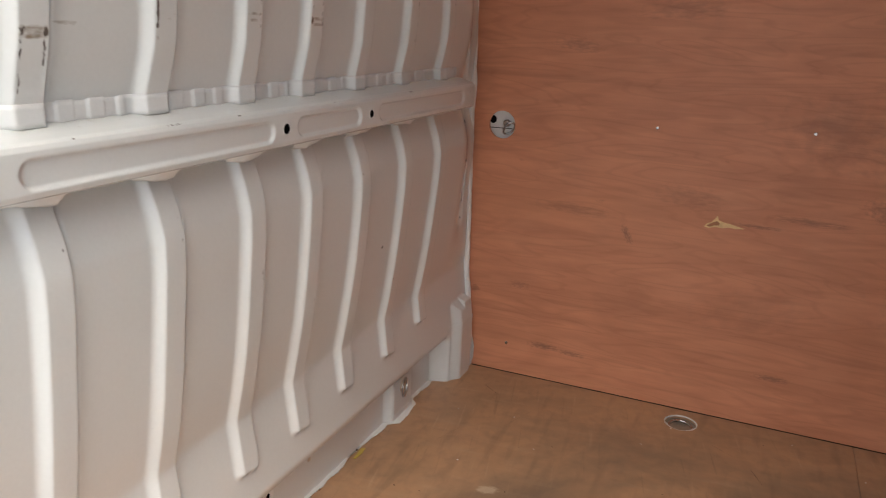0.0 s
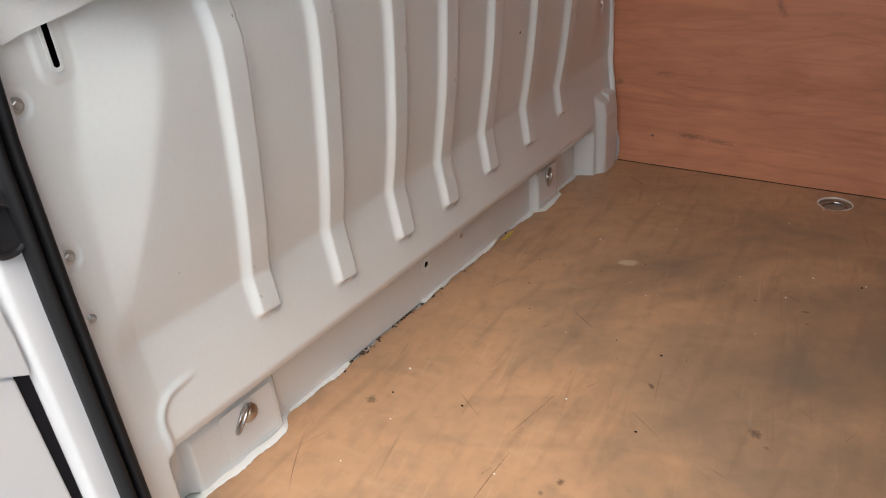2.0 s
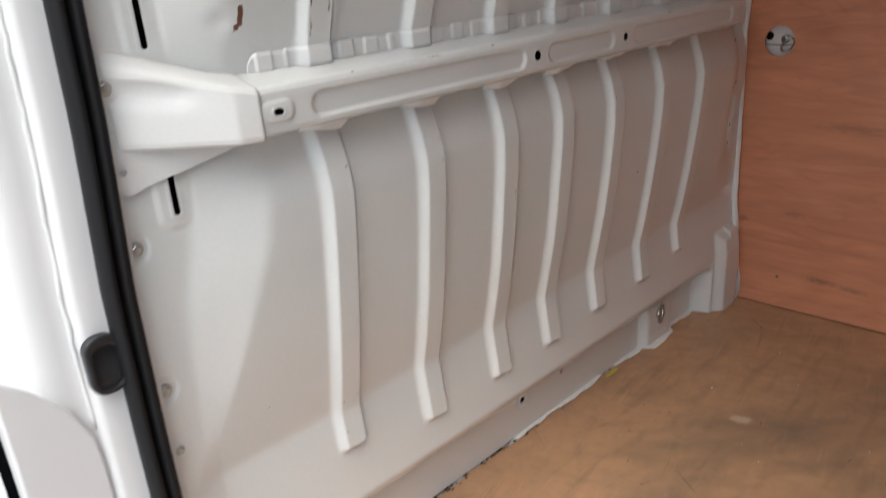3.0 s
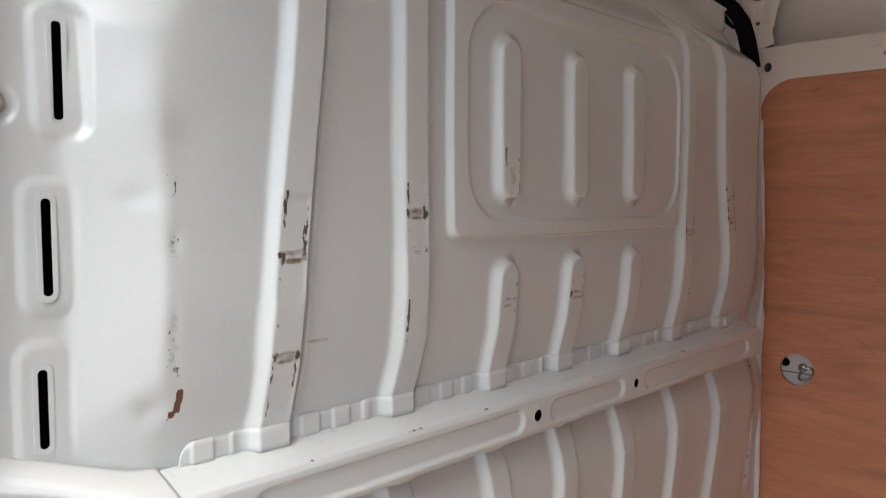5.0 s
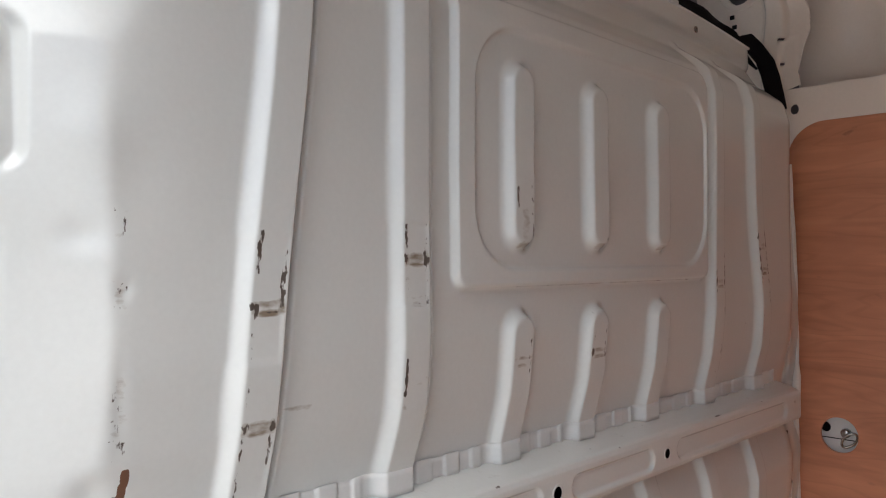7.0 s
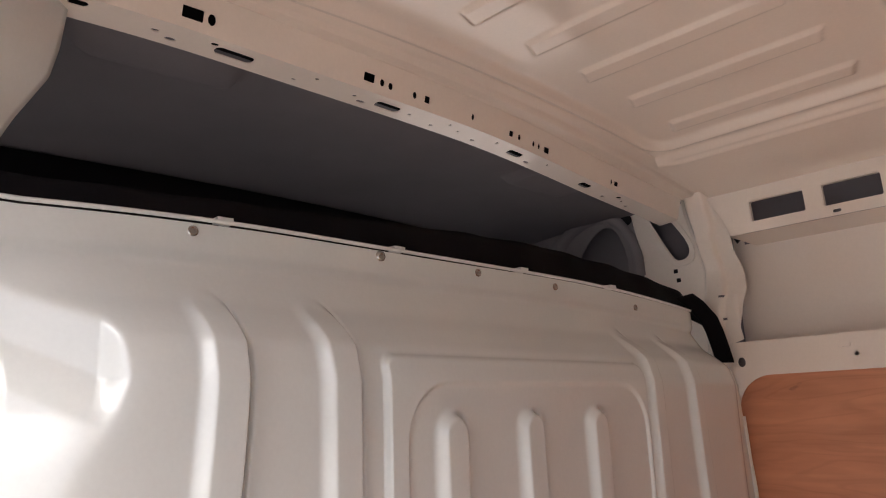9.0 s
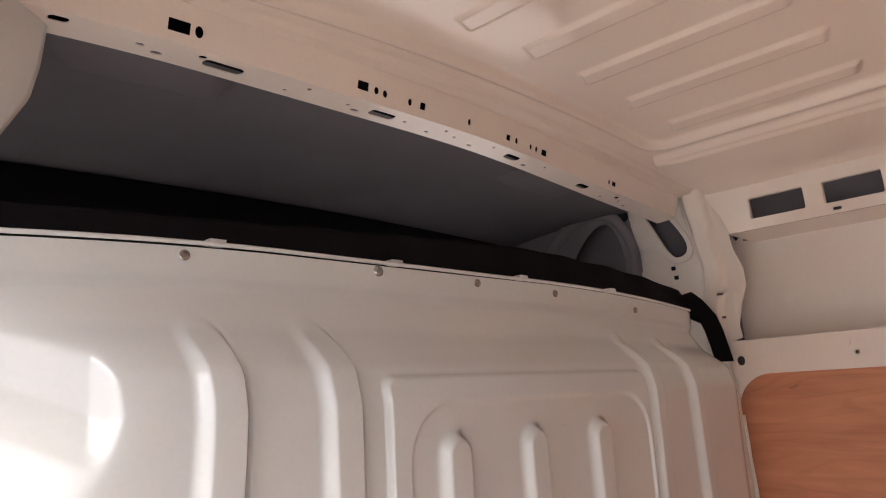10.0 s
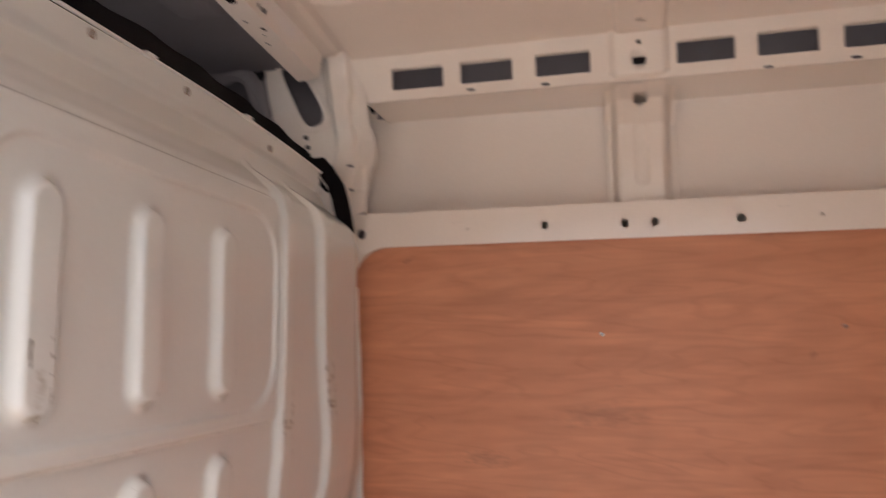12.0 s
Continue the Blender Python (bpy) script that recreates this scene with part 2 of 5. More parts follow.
for at, size, tilt, amount in (((0.72, -0.92, 0), (0.34, 0.52, 1), -20, 0.62), ((0.40, -0.62, 0), (0.16, 0.40, 1), -35, 0.50), ((1.02, -0.72, 0), (0.30, 0.45, 1), 0, 0.70), ((0.95, -1.35, 0), (0.40, 0.35, 1), 10, 0.66),
                               ((0.30, -0.98, 0), (0.10, 0.22, 1), -10, 0.32), ((0.60, -0.30, 0), (0.42, 0.14, 1), 0, 0.42), ((1.15, -0.30, 0), (0.35, 0.2, 1), 0, 0.5)):
    stain(FLOORPLY, at, size, (0, 0, tilt), GREYED, min(0.85, amount * 1.4), 0.8, 3.0, 1.2)
SCORED = (0.075, 0.042, 0.028)
stain(FLOORPLY, (0.300, -0.628, 0), (0.030, 0.017, 1), (0, 0, 20), (0.60, 0.47, 0.34), 0.75, 0.5, 2.0, 0.4)
rsc = random.Random(12)
for i in range(9):
    r = rsc.uniform(0.006, 0.016)
    stain(FLOORPLY, (rsc.uniform(0.0, 1.1), rsc.uniform(-1.6, -0.2), 0), (r, r * rsc.uniform(0.4, 1.2), 1), (0, 0, rsc.uniform(0, 180)), SCORED, rsc.uniform(0.5, 0.85), 0.9, 2.0, 0.6)
streaks(FLOORPLY, (0, 0, -32), (1, 40, 1), 3.0, 0.70, 0.73, (0.10, 0.05, 0.03), 0.5, 0.0, (0.4, 0.7, 0))
streaks(FLOORPLY, (0, 0, 70), (1, 36, 1), 3.2, 0.71, 0.74, (0.11, 0.06, 0.04), 0.5, 0.0, (1.4, 0.2, 0))

# ---- mesh helpers ----
def sstep(a, b, x):
    t = np.clip((x - a) / (b - a), 0, 1)
    return t * t * (3 - 2 * t)


def link(name, mesh, mat, parent=None, label=""):
    mesh.materials.append(mat)
    ob = new(name, mesh)
    if parent is not None:
        ob.parent = parent
    if label:
        ob["label"] = label
    return ob


def part(name, bm, mat, parent=None, label=""):
    """One mesh object of a bmesh, under its thing or part."""
    mesh = bpy.data.meshes.new(name)
    bm.to_mesh(mesh)
    bm.free()
    return link(name, mesh, mat, parent, label)


def thing(name, label, category, group="", kind=""):
    return tagged(new(name), label, category, group, kind)


def grid(name, X, Y, Z, mat, parent=None, label="", keep=None, attrs=None, smooth=True):
    """A sheet of quads from three equal arrays; keep masks its cells."""
    nv, nu = X.shape
    co = np.stack([X, Y, Z], -1).reshape(-1, 3)
    idx = np.arange(nv * nu).reshape(nv, nu)
    q = np.stack([idx[:-1, :-1], idx[:-1, 1:], idx[1:, 1:], idx[1:, :-1]], -1)
    q = q[keep] if keep is not None else q.reshape(-1, 4)
    mesh = bpy.data.meshes.new(name)
    mesh.from_pydata(co.tolist(), [], q.reshape(-1, 4).tolist())
    for key, val in (attrs or {}).items():
        a = mesh.attributes.new(key, "FLOAT", "POINT")
        a.data.foreach_set("value", val.reshape(-1).astype(np.float32))
    if smooth:
        mesh.polygons.foreach_set("use_smooth", np.ones(len(mesh.polygons), bool))
    mesh.update()
    return link(name, mesh, mat, parent, label)


def thick(ob, t, off=-1):
    s = ob.modifiers.new("thickness", "SOLIDIFY")
    s.thickness, s.offset = t, off
    return ob


def bevel(ob, w, seg=2):
    b = ob.modifiers.new("edge", "BEVEL")
    b.width, b.segments, b.limit_method, b.angle_limit = w, seg, "ANGLE", radians(40)
    return ob


def rrect(cx, cy, w, h, r, n=5):
    """Corners of a rounded rectangle."""
    pts = []
    for sx, sy, a0 in ((1, 1, 0), (-1, 1, 90), (-1, -1, 180), (1, -1, 270)):
        for i in range(n + 1):
            a = radians(a0 + 90 * i / n)
            pts.append((cx + sx * (w / 2 - r) + r * math.cos(a), cy + sy * (h / 2 - r) + r * math.sin(a)))
    return pts


def soft(pts, n=2):
    """Cut the corners of a closed outline n times."""
    for _ in range(n):
        pts = [p for a, b in zip(pts, pts[1:] + pts[:1]) for p in ((a[0] * 0.75 + b[0] * 0.25, a[1] * 0.75 + b[1] * 0.25), (a[0] * 0.25 + b[0] * 0.75, a[1] * 0.25 + b[1] * 0.75))]
    return pts


def disc(cx, cy, r, n=16, ry=None):
    return [(cx + r * math.cos(2 * math.pi * i / n), cy + (ry or r) * math.sin(2 * math.pi * i / n)) for i in range(n)]


def dense(pts, step=0.08):
    out = []
    for (ax, ay), (bx, by) in zip(pts, pts[1:] + pts[:1]):
        k = max(1, int(math.hypot(bx - ax, by - ay) / step))
        out += [(ax + (bx - ax) * i / k, ay + (by - ay) * i / k) for i in range(k)]
    return out


def plate(outline, holes, t, where):
    """A flat plate with holes, t thick, carried into place by where(u, v, w)."""
    bm = bmesh.new()
    edges = []
    for loop in [outline, *holes]:
        vs = [bm.verts.new((u, v, 0)) for u, v in loop]
        edges += [bm.edges.new((a, b)) for a, b in zip(vs, vs[1:] + vs[:1])]
    bmesh.ops.triangle_fill(bm, use_beauty=True, use_dissolve=False, edges=edges)
    ext = bmesh.ops.extrude_face_region(bm, geom=bm.faces[:])
    for v in ext["geom"]:
        if isinstance(v, bmesh.types.BMVert):
            v.co.z += t
    for v in bm.verts:
        v.co = Vector(where(*v.co))
    bmesh.ops.recalc_face_normals(bm, faces=bm.faces[:])
    return bm


def box(x0, y0, z0, x1, y1, z1):
    bm = bmesh.new()
    bmesh.ops.create_cube(bm, size=1, matrix=Matrix.Translation(((x0 + x1) / 2, (y0 + y1) / 2, (z0 + z1) / 2)) @ Matrix.Diagonal((x1 - x0, y1 - y0, z1 - z0, 1)))
    return bm


def lathe(profile, n, m):
    """A turned body of (radius, height) pairs about the local z axis, at m."""
    bm = bmesh.new()
    rings = []
    for r, h in profile:
        rings.append([bm.verts.new(m @ Vector((r * math.cos(2 * math.pi * i / n), r * math.sin(2 * math.pi * i / n), h))) for i in range(n)])
    for a, b in zip(rings, rings[1:]):
        for i in range(n):
            bm.faces.new((a[i], a[(i + 1) % n], b[(i + 1) % n], b[i]))
    bm.faces.new(rings[0][::-1])
    bm.faces.new(rings[-1])
    for f in bm.faces:
        f.smooth = len(f.verts) == 4 and n > 8
    return bm


def tube(points, r, n=8, closed=False):
    """A round bar along points."""
    bm = bmesh.new()
    pts = [Vector(p) for p in points]
    rings = []
    for i, p in enumerate(pts):
        a = pts[i - 1] if (i or closed) else p
        b = pts[(i + 1) % len(pts)] if (i + 1 < len(pts) or closed) else p
        d = (b - a).normalized()
        s = d.orthogonal().normalized() if not rings else (side - d * side.dot(d)).normalized()
        side = s
        c = d.cross(s)
        rr = r[i] if isinstance(r, list) else r
        rings.append([bm.verts.new(p + (s * math.cos(2 * math.pi * k / n) + c * math.sin(2 * math.pi * k / n)) * rr) for k in range(n)])
    pairs = list(zip(rings, rings[1:])) + ([(rings[-1], rings[0])] if closed else [])
    for a, b in pairs:
        for k in range(n):
            bm.faces.new((a[k], a[(k + 1) % n], b[(k + 1) % n], b[k])).smooth = True
    if not closed:
        bm.faces.new(rings[0][::-1])
        bm.faces.new(rings[-1])
    bmesh.ops.recalc_face_normals(bm, faces=bm.faces[:])
    return bm


ROT_X = pose(0, 0, 0, 0, 90, 0)      # local z to +x
ROT_Y = pose(0, 0, 0, 90, 0, 0)      # local z to -y


# ---- the bulkhead's pressed sheet ----
SLOTS = ((0.815, 0.047), (1.015, 0.038), (1.168, 0.046), (1.334, 0.046), (1.49, 0.04))
RIBS = (-1.505, -1.31, -1.115, -0.94, -0.755, -0.553, -0.36)
FOOT = (0.268, 0.230, 0.232, 0.233, 0.245, 0.246, 0.268)
BASE_Z = (0.0, 0.126, 0.138, 0.146, 0.168, 0.348, 0.358, 0.42, 0.50, 0.58, 0.66, 0.70, 0.75, 0.79, 0.85, 0.93, 1.02, 1.10, 1.50, 1.545, 1.575, 1.60, 1.632, 1.654, 1.660, 1.72)
BASE_X = (-0.068, -0.068, -0.052, -0.018, -0.008, -0.030, -0.029, -0.0155, -0.001, 0.010, 0.019, 0.023, 0.025, 0.017, -0.004, 0.002, 0.022, 0.030, 0.030, 0.018, -0.012, -0.040, -0.058, -0.070, -0.061, -0.062)


def bolt_line(z):
    """The y of the screw line beside the door seal."""
    t = np.clip((z - 0.9) / 0.75, 0, 1.2)
    return -1.795 + 0.12 * t * t


def smooth_profile(z):
    k = 0.006
    s = np.zeros_like(z)
    for d in (-1, -0.5, 0, 0.5, 1):
        s = s + np.interp(z + d * k, BASE_Z, BASE_X)
    return s / 5


def capsule(y, z, yc, z0, z1, w):
    dz = z - np.clip(z, z0 + w, z1 - w)
    return np.sqrt((y - yc) ** 2 + dz ** 2) - w


def rounded(y, z, yc, zc, hy, hz, r):
    qy, qz = np.abs(y - yc) - hy + r, np.abs(z - zc) - hz + r
    return np.sqrt(np.maximum(qy, 0) ** 2 + np.maximum(qz, 0) ** 2) + np.minimum(np.maximum(qy, qz), 0) - r


def rib_line(k, z):
    """Middle of rib k at height z; the outer ones follow the body's taper."""
    if k == 0:
        return RIBS[0] + 0.008 * sstep(0.9, 1.05, z) + 0.042 * sstep(1.0, 1.55, z)
    if k == 6:
        return RIBS[6] + 0.006 * sstep(0.9, 1.05, z) - 0.03 * sstep(1.0, 1.5, z) + 0.02 * sstep(0.8, 0.95, z) * (1 - sstep(1.0, 1.3, z))
    return RIBS[k] + (0.012 if k == 1 else 0.007) * sstep(0.9, 1.05, z)


def leaning(dy, z, z0, z1):
    """Which way a rib's flank faces: -1 at its lit side, 1 at the other, between them round the ends."""
    dz = z - np.clip(z, z0, z1)
    return dy / np.sqrt(dy ** 2 + dz ** 2 + 1e-9)


RISE_T = np.linspace(0, 1, 60)
RISE_H = np.cumsum(sstep(-0.05, 0.75, RISE_T) * (1 - sstep(0.70, 1.0, RISE_T)))
RISE_H = RISE_H / RISE_H[-1]


RAMP_T = np.linspace(-0.12, 1.10, 80)
RAMP_H = np.cumsum(sstep(-0.12, 0.12, RAMP_T) * (1 - sstep(0.86, 1.10, RAMP_T)))
RAMP_H = RAMP_H / RAMP_H[-1]


def pressed(d, side, depth, left, right):
    """Height of a pressed rib: a broad flank on one side, a short one on the other."""
    k = sstep(0.45, -0.75, side)
    w = right + (left - right) * k
    t = np.clip((0.001 + 0.006 * k - d) / (w + 0.0055 * k), 0, 1)
    # narrow crease added along the foot of the short side to shade a dark line
    crease = 0.0060 * np.exp(-((d - 0.0022) / 0.0028) ** 2) * sstep(0.2, 0.8, side)
    # a wide hollow fillet at the foot, a straight flank and a tight shoulder
    rise = np.interp(t, RISE_T, RISE_H)
    return depth * (k * rise + (1 - k) * (0.7 * t + 0.3 * t * t * (3 - 2 * t))) - crease


SCREW_AT = ((-1.797, 0.532), (-1.794, 0.738), (-1.789, 0.940), (-1.781, 1.145), (-1.762, 1.30))


def bulk(y, z):
    """The sheet's x at (y, z), ribs, frame, flange and dents."""
    base = smooth_profile(z)
    x = base.copy()
    # foot columns at both ends run down to the floor in the panel's plane
    foot = np.maximum(1 - sstep(-1.765, -1.735, y), sstep(-0.178, -0.150, y))
    x = np.where(z < 0.19, x + (np.interp(z, (0, 0.19), (-0.012, -0.0095)) - x) * foot, x)
    # right-hand column stands proud beside the side wall
    col = rounded(y, z, -0.085, 0.10, 0.060, 0.155, 0.02)
    x += 0.024 * sstep(0.0, 1.0, (0.002 - col) / np.where(y < -0.085, 0.035, 0.012))
    # bosses for the lashing rings
    for y0, y1 in ((-1.70, -1.505), (-0.455, -0.335)):
        x += 0.022 * sstep(y0 - 0.02, y0 + 0.002, y) * (1 - sstep(y1 - 0.004, y1 + 0.018, y)) * (1 - sstep(0.105, 0.14, z))
    # right edge folds back to the side wall
    x += -np.interp(z, (0.38, 0.5, 0.593, 0.815, 0.93, 1.19, 1.4), (0.0, 0.022, 0.034, 0.038, 0.026, 0.056, 0.062)) * sstep(-0.19, -0.035, y)
    for k, yc in enumerate(RIBS):
        top = 1.615 if k in (0, 1, 5, 6) else 1.128
        d = capsule(y, z, rib_line(k, z) + 0.0065, FOOT[k], top, 0.030 - (0.004 * sstep(1.0, 1.4, z) if k > 4 else 0))
        d = np.where(z < 0.6, rounded(y, z, rib_line(k, z) + 0.0065, FOOT[k] + 0.5, 0.030, 0.5, 0.014), d)
        fade = 1 - 0.75 * sstep(1.56, 1.61, z)
        x += pressed(d, leaning(y - rib_line(k, z) - 0.0065, z, FOOT[k] + 0.03, top - 0.03), 0.0138, 0.0165, 0.0105) * fade
    # raised frame with a sunk rounded field and three short ribs
    x += 0.011 * sstep(0.001, -0.007, rounded(y, z, -0.9, 1.346, 0.325, 0.19, 0.022))
    x += -0.0055 * sstep(0.001, -0.0035, rounded(y, z, -0.888, 1.338, 0.302, 0.157, 0.08))
    for yc in (-1.109, -0.934, -0.753):
        x += pressed(capsule(y, z, yc + 0.002, 1.206, 1.454, 0.0295), leaning(y - yc - 0.002, z, 1.2355, 1.4245), 0.0138, 0.0165, 0.0105)
    # left flank falls to the screw flange
    shift = bolt_line(z) + 1.795
    flange = np.interp(z, (0, 0.2, 0.35, 0.5, 0.7, 1.3, 1.45, 1.6, 1.72), (-0.012, -0.012, -0.019, -0.013, -0.008, -0.006, -0.018, -0.055, -0.064))
    y_low = np.interp(z, (0.36, 0.42, 0.64, 0.72, 1.0, 1.1, 1.25), (-1.778, -1.757, -1.748, -1.722, -1.722, -1.706, -1.710))
    y_high = np.interp(z, (0.36, 0.42, 0.565, 0.705, 0.78, 0.95, 1.06, 1.15, 1.25, 1.3), (-1.735, -1.733, -1.670, -1.616, -1.603, -1.634, -1.620, -1.617, -1.622, -1.622))
    low = flange + (x - flange) * np.interp((y - y_low) / (y_high - y_low), RAMP_T, RAMP_H)
    # upper end of the flank: a lip, a sloping step and a flat facet
    zz = z + 0.53 * (y + 1.62)
    edge_ = np.interp(z, (1.30, 1.38, 1.42, 1.468, 1.50, 1.60), (-1.622, -1.620, -1.600, -1.564, -1.554, -1.552))
    upper = 0.030 - np.interp(z, (1.3, 1.45), (0.34, 0.44)) * (edge_ - y)
    step_ = np.clip((zz - 1.470) / 0.056, 0, 1)
    upper = np.maximum(upper - 0.024 * step_ * sstep(0.0, 0.026, edge_ - y), flange)
    up = 0.5 * (x + upper - np.sqrt((x - upper) ** 2 + 0.006 ** 2))
    x = np.where(z > 0.2, low + (up - low) * sstep(1.28, 1.37, z), x)
    # pads round the slots
    for zc in (0.815, 1.015, 1.168, 1.334, 1.49):
        d = rounded(y, z, -1.731 + 0.6 * (bolt_line(np.float64(zc)) + 1.795), zc, 0.022, 0.062, 0.017)
        m = sstep(0.007, -0.004, d)
        x = x + (flange + 0.003 - x) * m
    # dimples round the screws
    for yc, zc in SCREW_AT:
        x -= 0.0035 * sstep(0.0215, 0.0165, np.hypot(y - yc, z - zc))
    # bead round the foot of the flange
    d = np.abs(rounded(y, z, -1.55, 0.10, 0.20, 0.152, 0.05))
    x += 0.005 * np.exp(-(d / 0.007) ** 2) * (1 - sstep(-1.71, -1.66, y)) * (z > 0.12)
    # dents along the struck edge
    for yc, zc, a, sy, sz in ((-1.642, 1.218, -0.0035, 0.020, 0.014), (-1.612, 1.17, -0.002, 0.007, 0.010), (-1.614, 1.075, -0.0012, 0.006, 0.035),
                              (-1.634, 1.000, -0.004, 0.014, 0.014), (-1.60, 1.27, -0.002, 0.03, 0.03), (-1.64, 1.31, 0.002, 0.02, 0.03)):
        x += a * np.exp(-((y - yc) / sy) ** 2 - ((z - zc) / sz) ** 2)
    # cargo has flattened the ribs where it rubbed
    for k, z0, z1 in ((0, 1.10, 1.215), (1, 1.145, 1.235), (0, 0.97, 1.03)):
        x += -0.0014 * sstep(0.03, 0.02, np.abs(y - rib_line(k, z))) * sstep(z0 - 0.004, z0, z) * (1 - sstep(z1, z1 + 0.004, z))
    x += 0.0012 * np.sin(y * 9.1 + 1.3 * np.sin(z * 7)) * np.sin(z * 11.3 + y * 3) * sstep(0.2, 0.4, z)
    return x


def bulkhead_panel(parent):
    nu, nz = 1500, 500
    zs = np.linspace(0.0, 1.701, nz)
    us = np.linspace(0, 1, nu)
    Zg, U = np.meshgrid(zs, us, indexing="ij")
    left = bolt_line(zs)[:, None] - 0.035
    right = np.interp(zs, (0, 0.03, 1.4, 1.6, 1.66, 1.705), (-0.05, -0.014, -0.014, -0.035, -0.065, -0.11))[:, None]
    Yg = left + (right - left) * U
    # top edge sinks towards both ends
    crown = 0.03 * np.clip((Yg + 0.75) / 0.6, 0, 1) ** 2 + 0.012 * np.clip((-1.3 - Yg) / 0.35, 0, 1) ** 2
    Xg = bulk(Yg, Zg)
    Zc = Zg - crown * sstep(1.45, 1.7, Zg)
    rng = np.random.default_rng(4)
    scuff, grime_shade, rust = (np.zeros_like(Yg) for _ in range(3))

    def spot(a, yc, zc, sy, sz, v=0.8):
        r = slice(*np.searchsorted(zs, (zc - 2 * sz - 0.004, zc + 2 * sz + 0.004)))
        w = float(left.min()), float(right.max())
        u0, u1 = ((yc + k * (2 * sy + 0.008) - w[0]) / (w[1] - w[0]) for k in (-1, 1))
        c = slice(max(0, int((u0 - 0.15) * nu)), max(0, int((u1 + 0.15) * nu)))
        np.maximum(a[r, c], v * np.exp(-((Yg[r, c] - yc) / sy) ** 4 - ((Zg[r, c] - zc) / sz) ** 4), out=a[r, c])

    LEFT, RIGHT = -0.0070, 0.0222      # crests of a rib, from its middle line

    def crest(k, z, side):
        mid = float(rib_line(k, np.float64(z))) if k < 10 else (-1.113, -0.938, -0.757)[k - 10]
        return mid + (RIGHT if side > 0 else LEFT)

    # bands rubbed across the ribs, with torn ends
    for k, zc, v in ((0, 1.150, 1.0), (0, 1.036, 0.92), (1, 1.196, 1.0), (1, 1.15, 0.6), (2, 1.062, 0.7), (3, 1.058, 0.85), (5, 1.150, 0.78), (6, 1.17, 0.85), (6, 1.22, 0.7), (1, 1.06, 0.5)):
        a, b = crest(k, zc, -1), crest(k, zc, 1)
        spot(grime_shade, (a + b) / 2, zc + 0.003, (b - a) / 2, 0.005, v * 0.9)
        spot(grime_shade, (a + b) / 2, zc - 0.006, (b - a) / 2, 0.004, v * 1.05)
        spot(scuff, (a + b) / 2 + 0.002, zc - 0.004, 0.013, 0.0016, 0.34 + 0.22 * v)
        for y in (a, b):
            for _ in range(3):
                spot(scuff, y + rng.uniform(-0.003, 0.003), zc + rng.uniform(-0.006, 0.006), 0.0030, 0.006, 0.04 + v * rng.uniform(0.58, 0.70))
            spot(grime_shade, y, zc, 0.005, 0.010, v * 0.8)
    # torn paint and dark ticks along the crests
    for k, z0, z1, side, v in ((0, 1.185, 1.225, -1, 0.66), (0, 1.165, 1.185, 1, 0.70), (0, 1.19, 1.205, 1, 0.5), (0, 1.05, 1.145, -1, 0.44), (0, 0.965, 1.04, -1, 0.55), (0, 1.0, 1.045, 1, 0.56), (0, 0.97, 1.0, 1, 0.44),
                               (1, 1.21, 1.235, -1, 0.60), (1, 1.15, 1.20, -1, 0.46), (1, 1.045, 1.085, -1, 0.66), (1, 1.02, 1.04, -1, 0.44), (1, 1.145, 1.235, 1, 0.45), (3, 1.04, 1.095, 1, 0.46),
                               (5, 1.12, 1.18, -1, 0.48), (5, 1.12, 1.19, 1, 0.52), (6, 1.13, 1.20, -1, 0.5), (6, 1.10, 1.25, 1, 0.55), (10, 1.225, 1.29, 1, 0.48), (10, 1.265, 1.29, -1, 0.64), (12, 1.22, 1.25, 1, 0.46),
                               (5, 1.02, 1.12, 1, 0.42), (5, 1.18, 1.22, 1, 0.5), (6, 1.0, 1.10, -1, 0.42), (6, 1.19, 1.25, -1, 0.6), (11, 1.21, 1.225, 1, 0.56), (10, 1.21, 1.225, 1, 0.6), (2, 1.04, 1.09, 1, 0.5), (3, 1.06, 1.12, -1, 0.44), (2, 0.62, 0.65, 1, 0.5), (3, 0.5, 0.53, 1, 0.5), (0, 0.305, 0.315, -1, 0.5)):
        for z in np.arange(z0, z1, 0.0045):
            spot(scuff, crest(k, z, side) + rng.uniform(-0.0012, 0.0012), z, 0.0020 + 0.0020 * rng.random() * (v > 0.55), 0.005, 0.02 + v * rng.uniform(0.88, 1.05))
        spot(grime_shade, crest(k, (z0 + z1) / 2, side), (z0 + z1) / 2, 0.006, (z1 - z0) / 2, 0.42)
    for yc in (-1.113, -0.938, -0.757):
        spot(grime_shade, yc + 0.008, 1.213, 0.016, 0.006, 0.75)
        spot(scuff, yc + 0.012, 1.211, 0.008, 0.002, 0.52)
    spot(grime_shade, -1.105, 1.245, 0.010, 0.03, 0.62)
    spot(grime_shade, -1.44, 1.046, 0.022, 0.004, 0.72)
    # scraped edge beside the door
    for z in np.concatenate([np.linspace(1.02, 1.095, 15), np.linspace(1.155, 1.178, 5), np.linspace(1.217, 1.238, 6)]):
        for _ in range(2):
            spot(scuff, -1.614 + rng.uniform(-0.007, 0.005), z + rng.uniform(-0.003, 0.003), rng.uniform(0.0016, 0.0032), rng.uniform(0.003, 0.005), rng.uniform(0.42, 0.56))
        spot(grime_shade, -1.614 + rng.uniform(-0.004, 0.004), z, 0.006, 0.005, rng.uniform(0.4, 0.62))
    spot(scuff, -1.622, 1.043, 0.002, 0.003, 0.7)
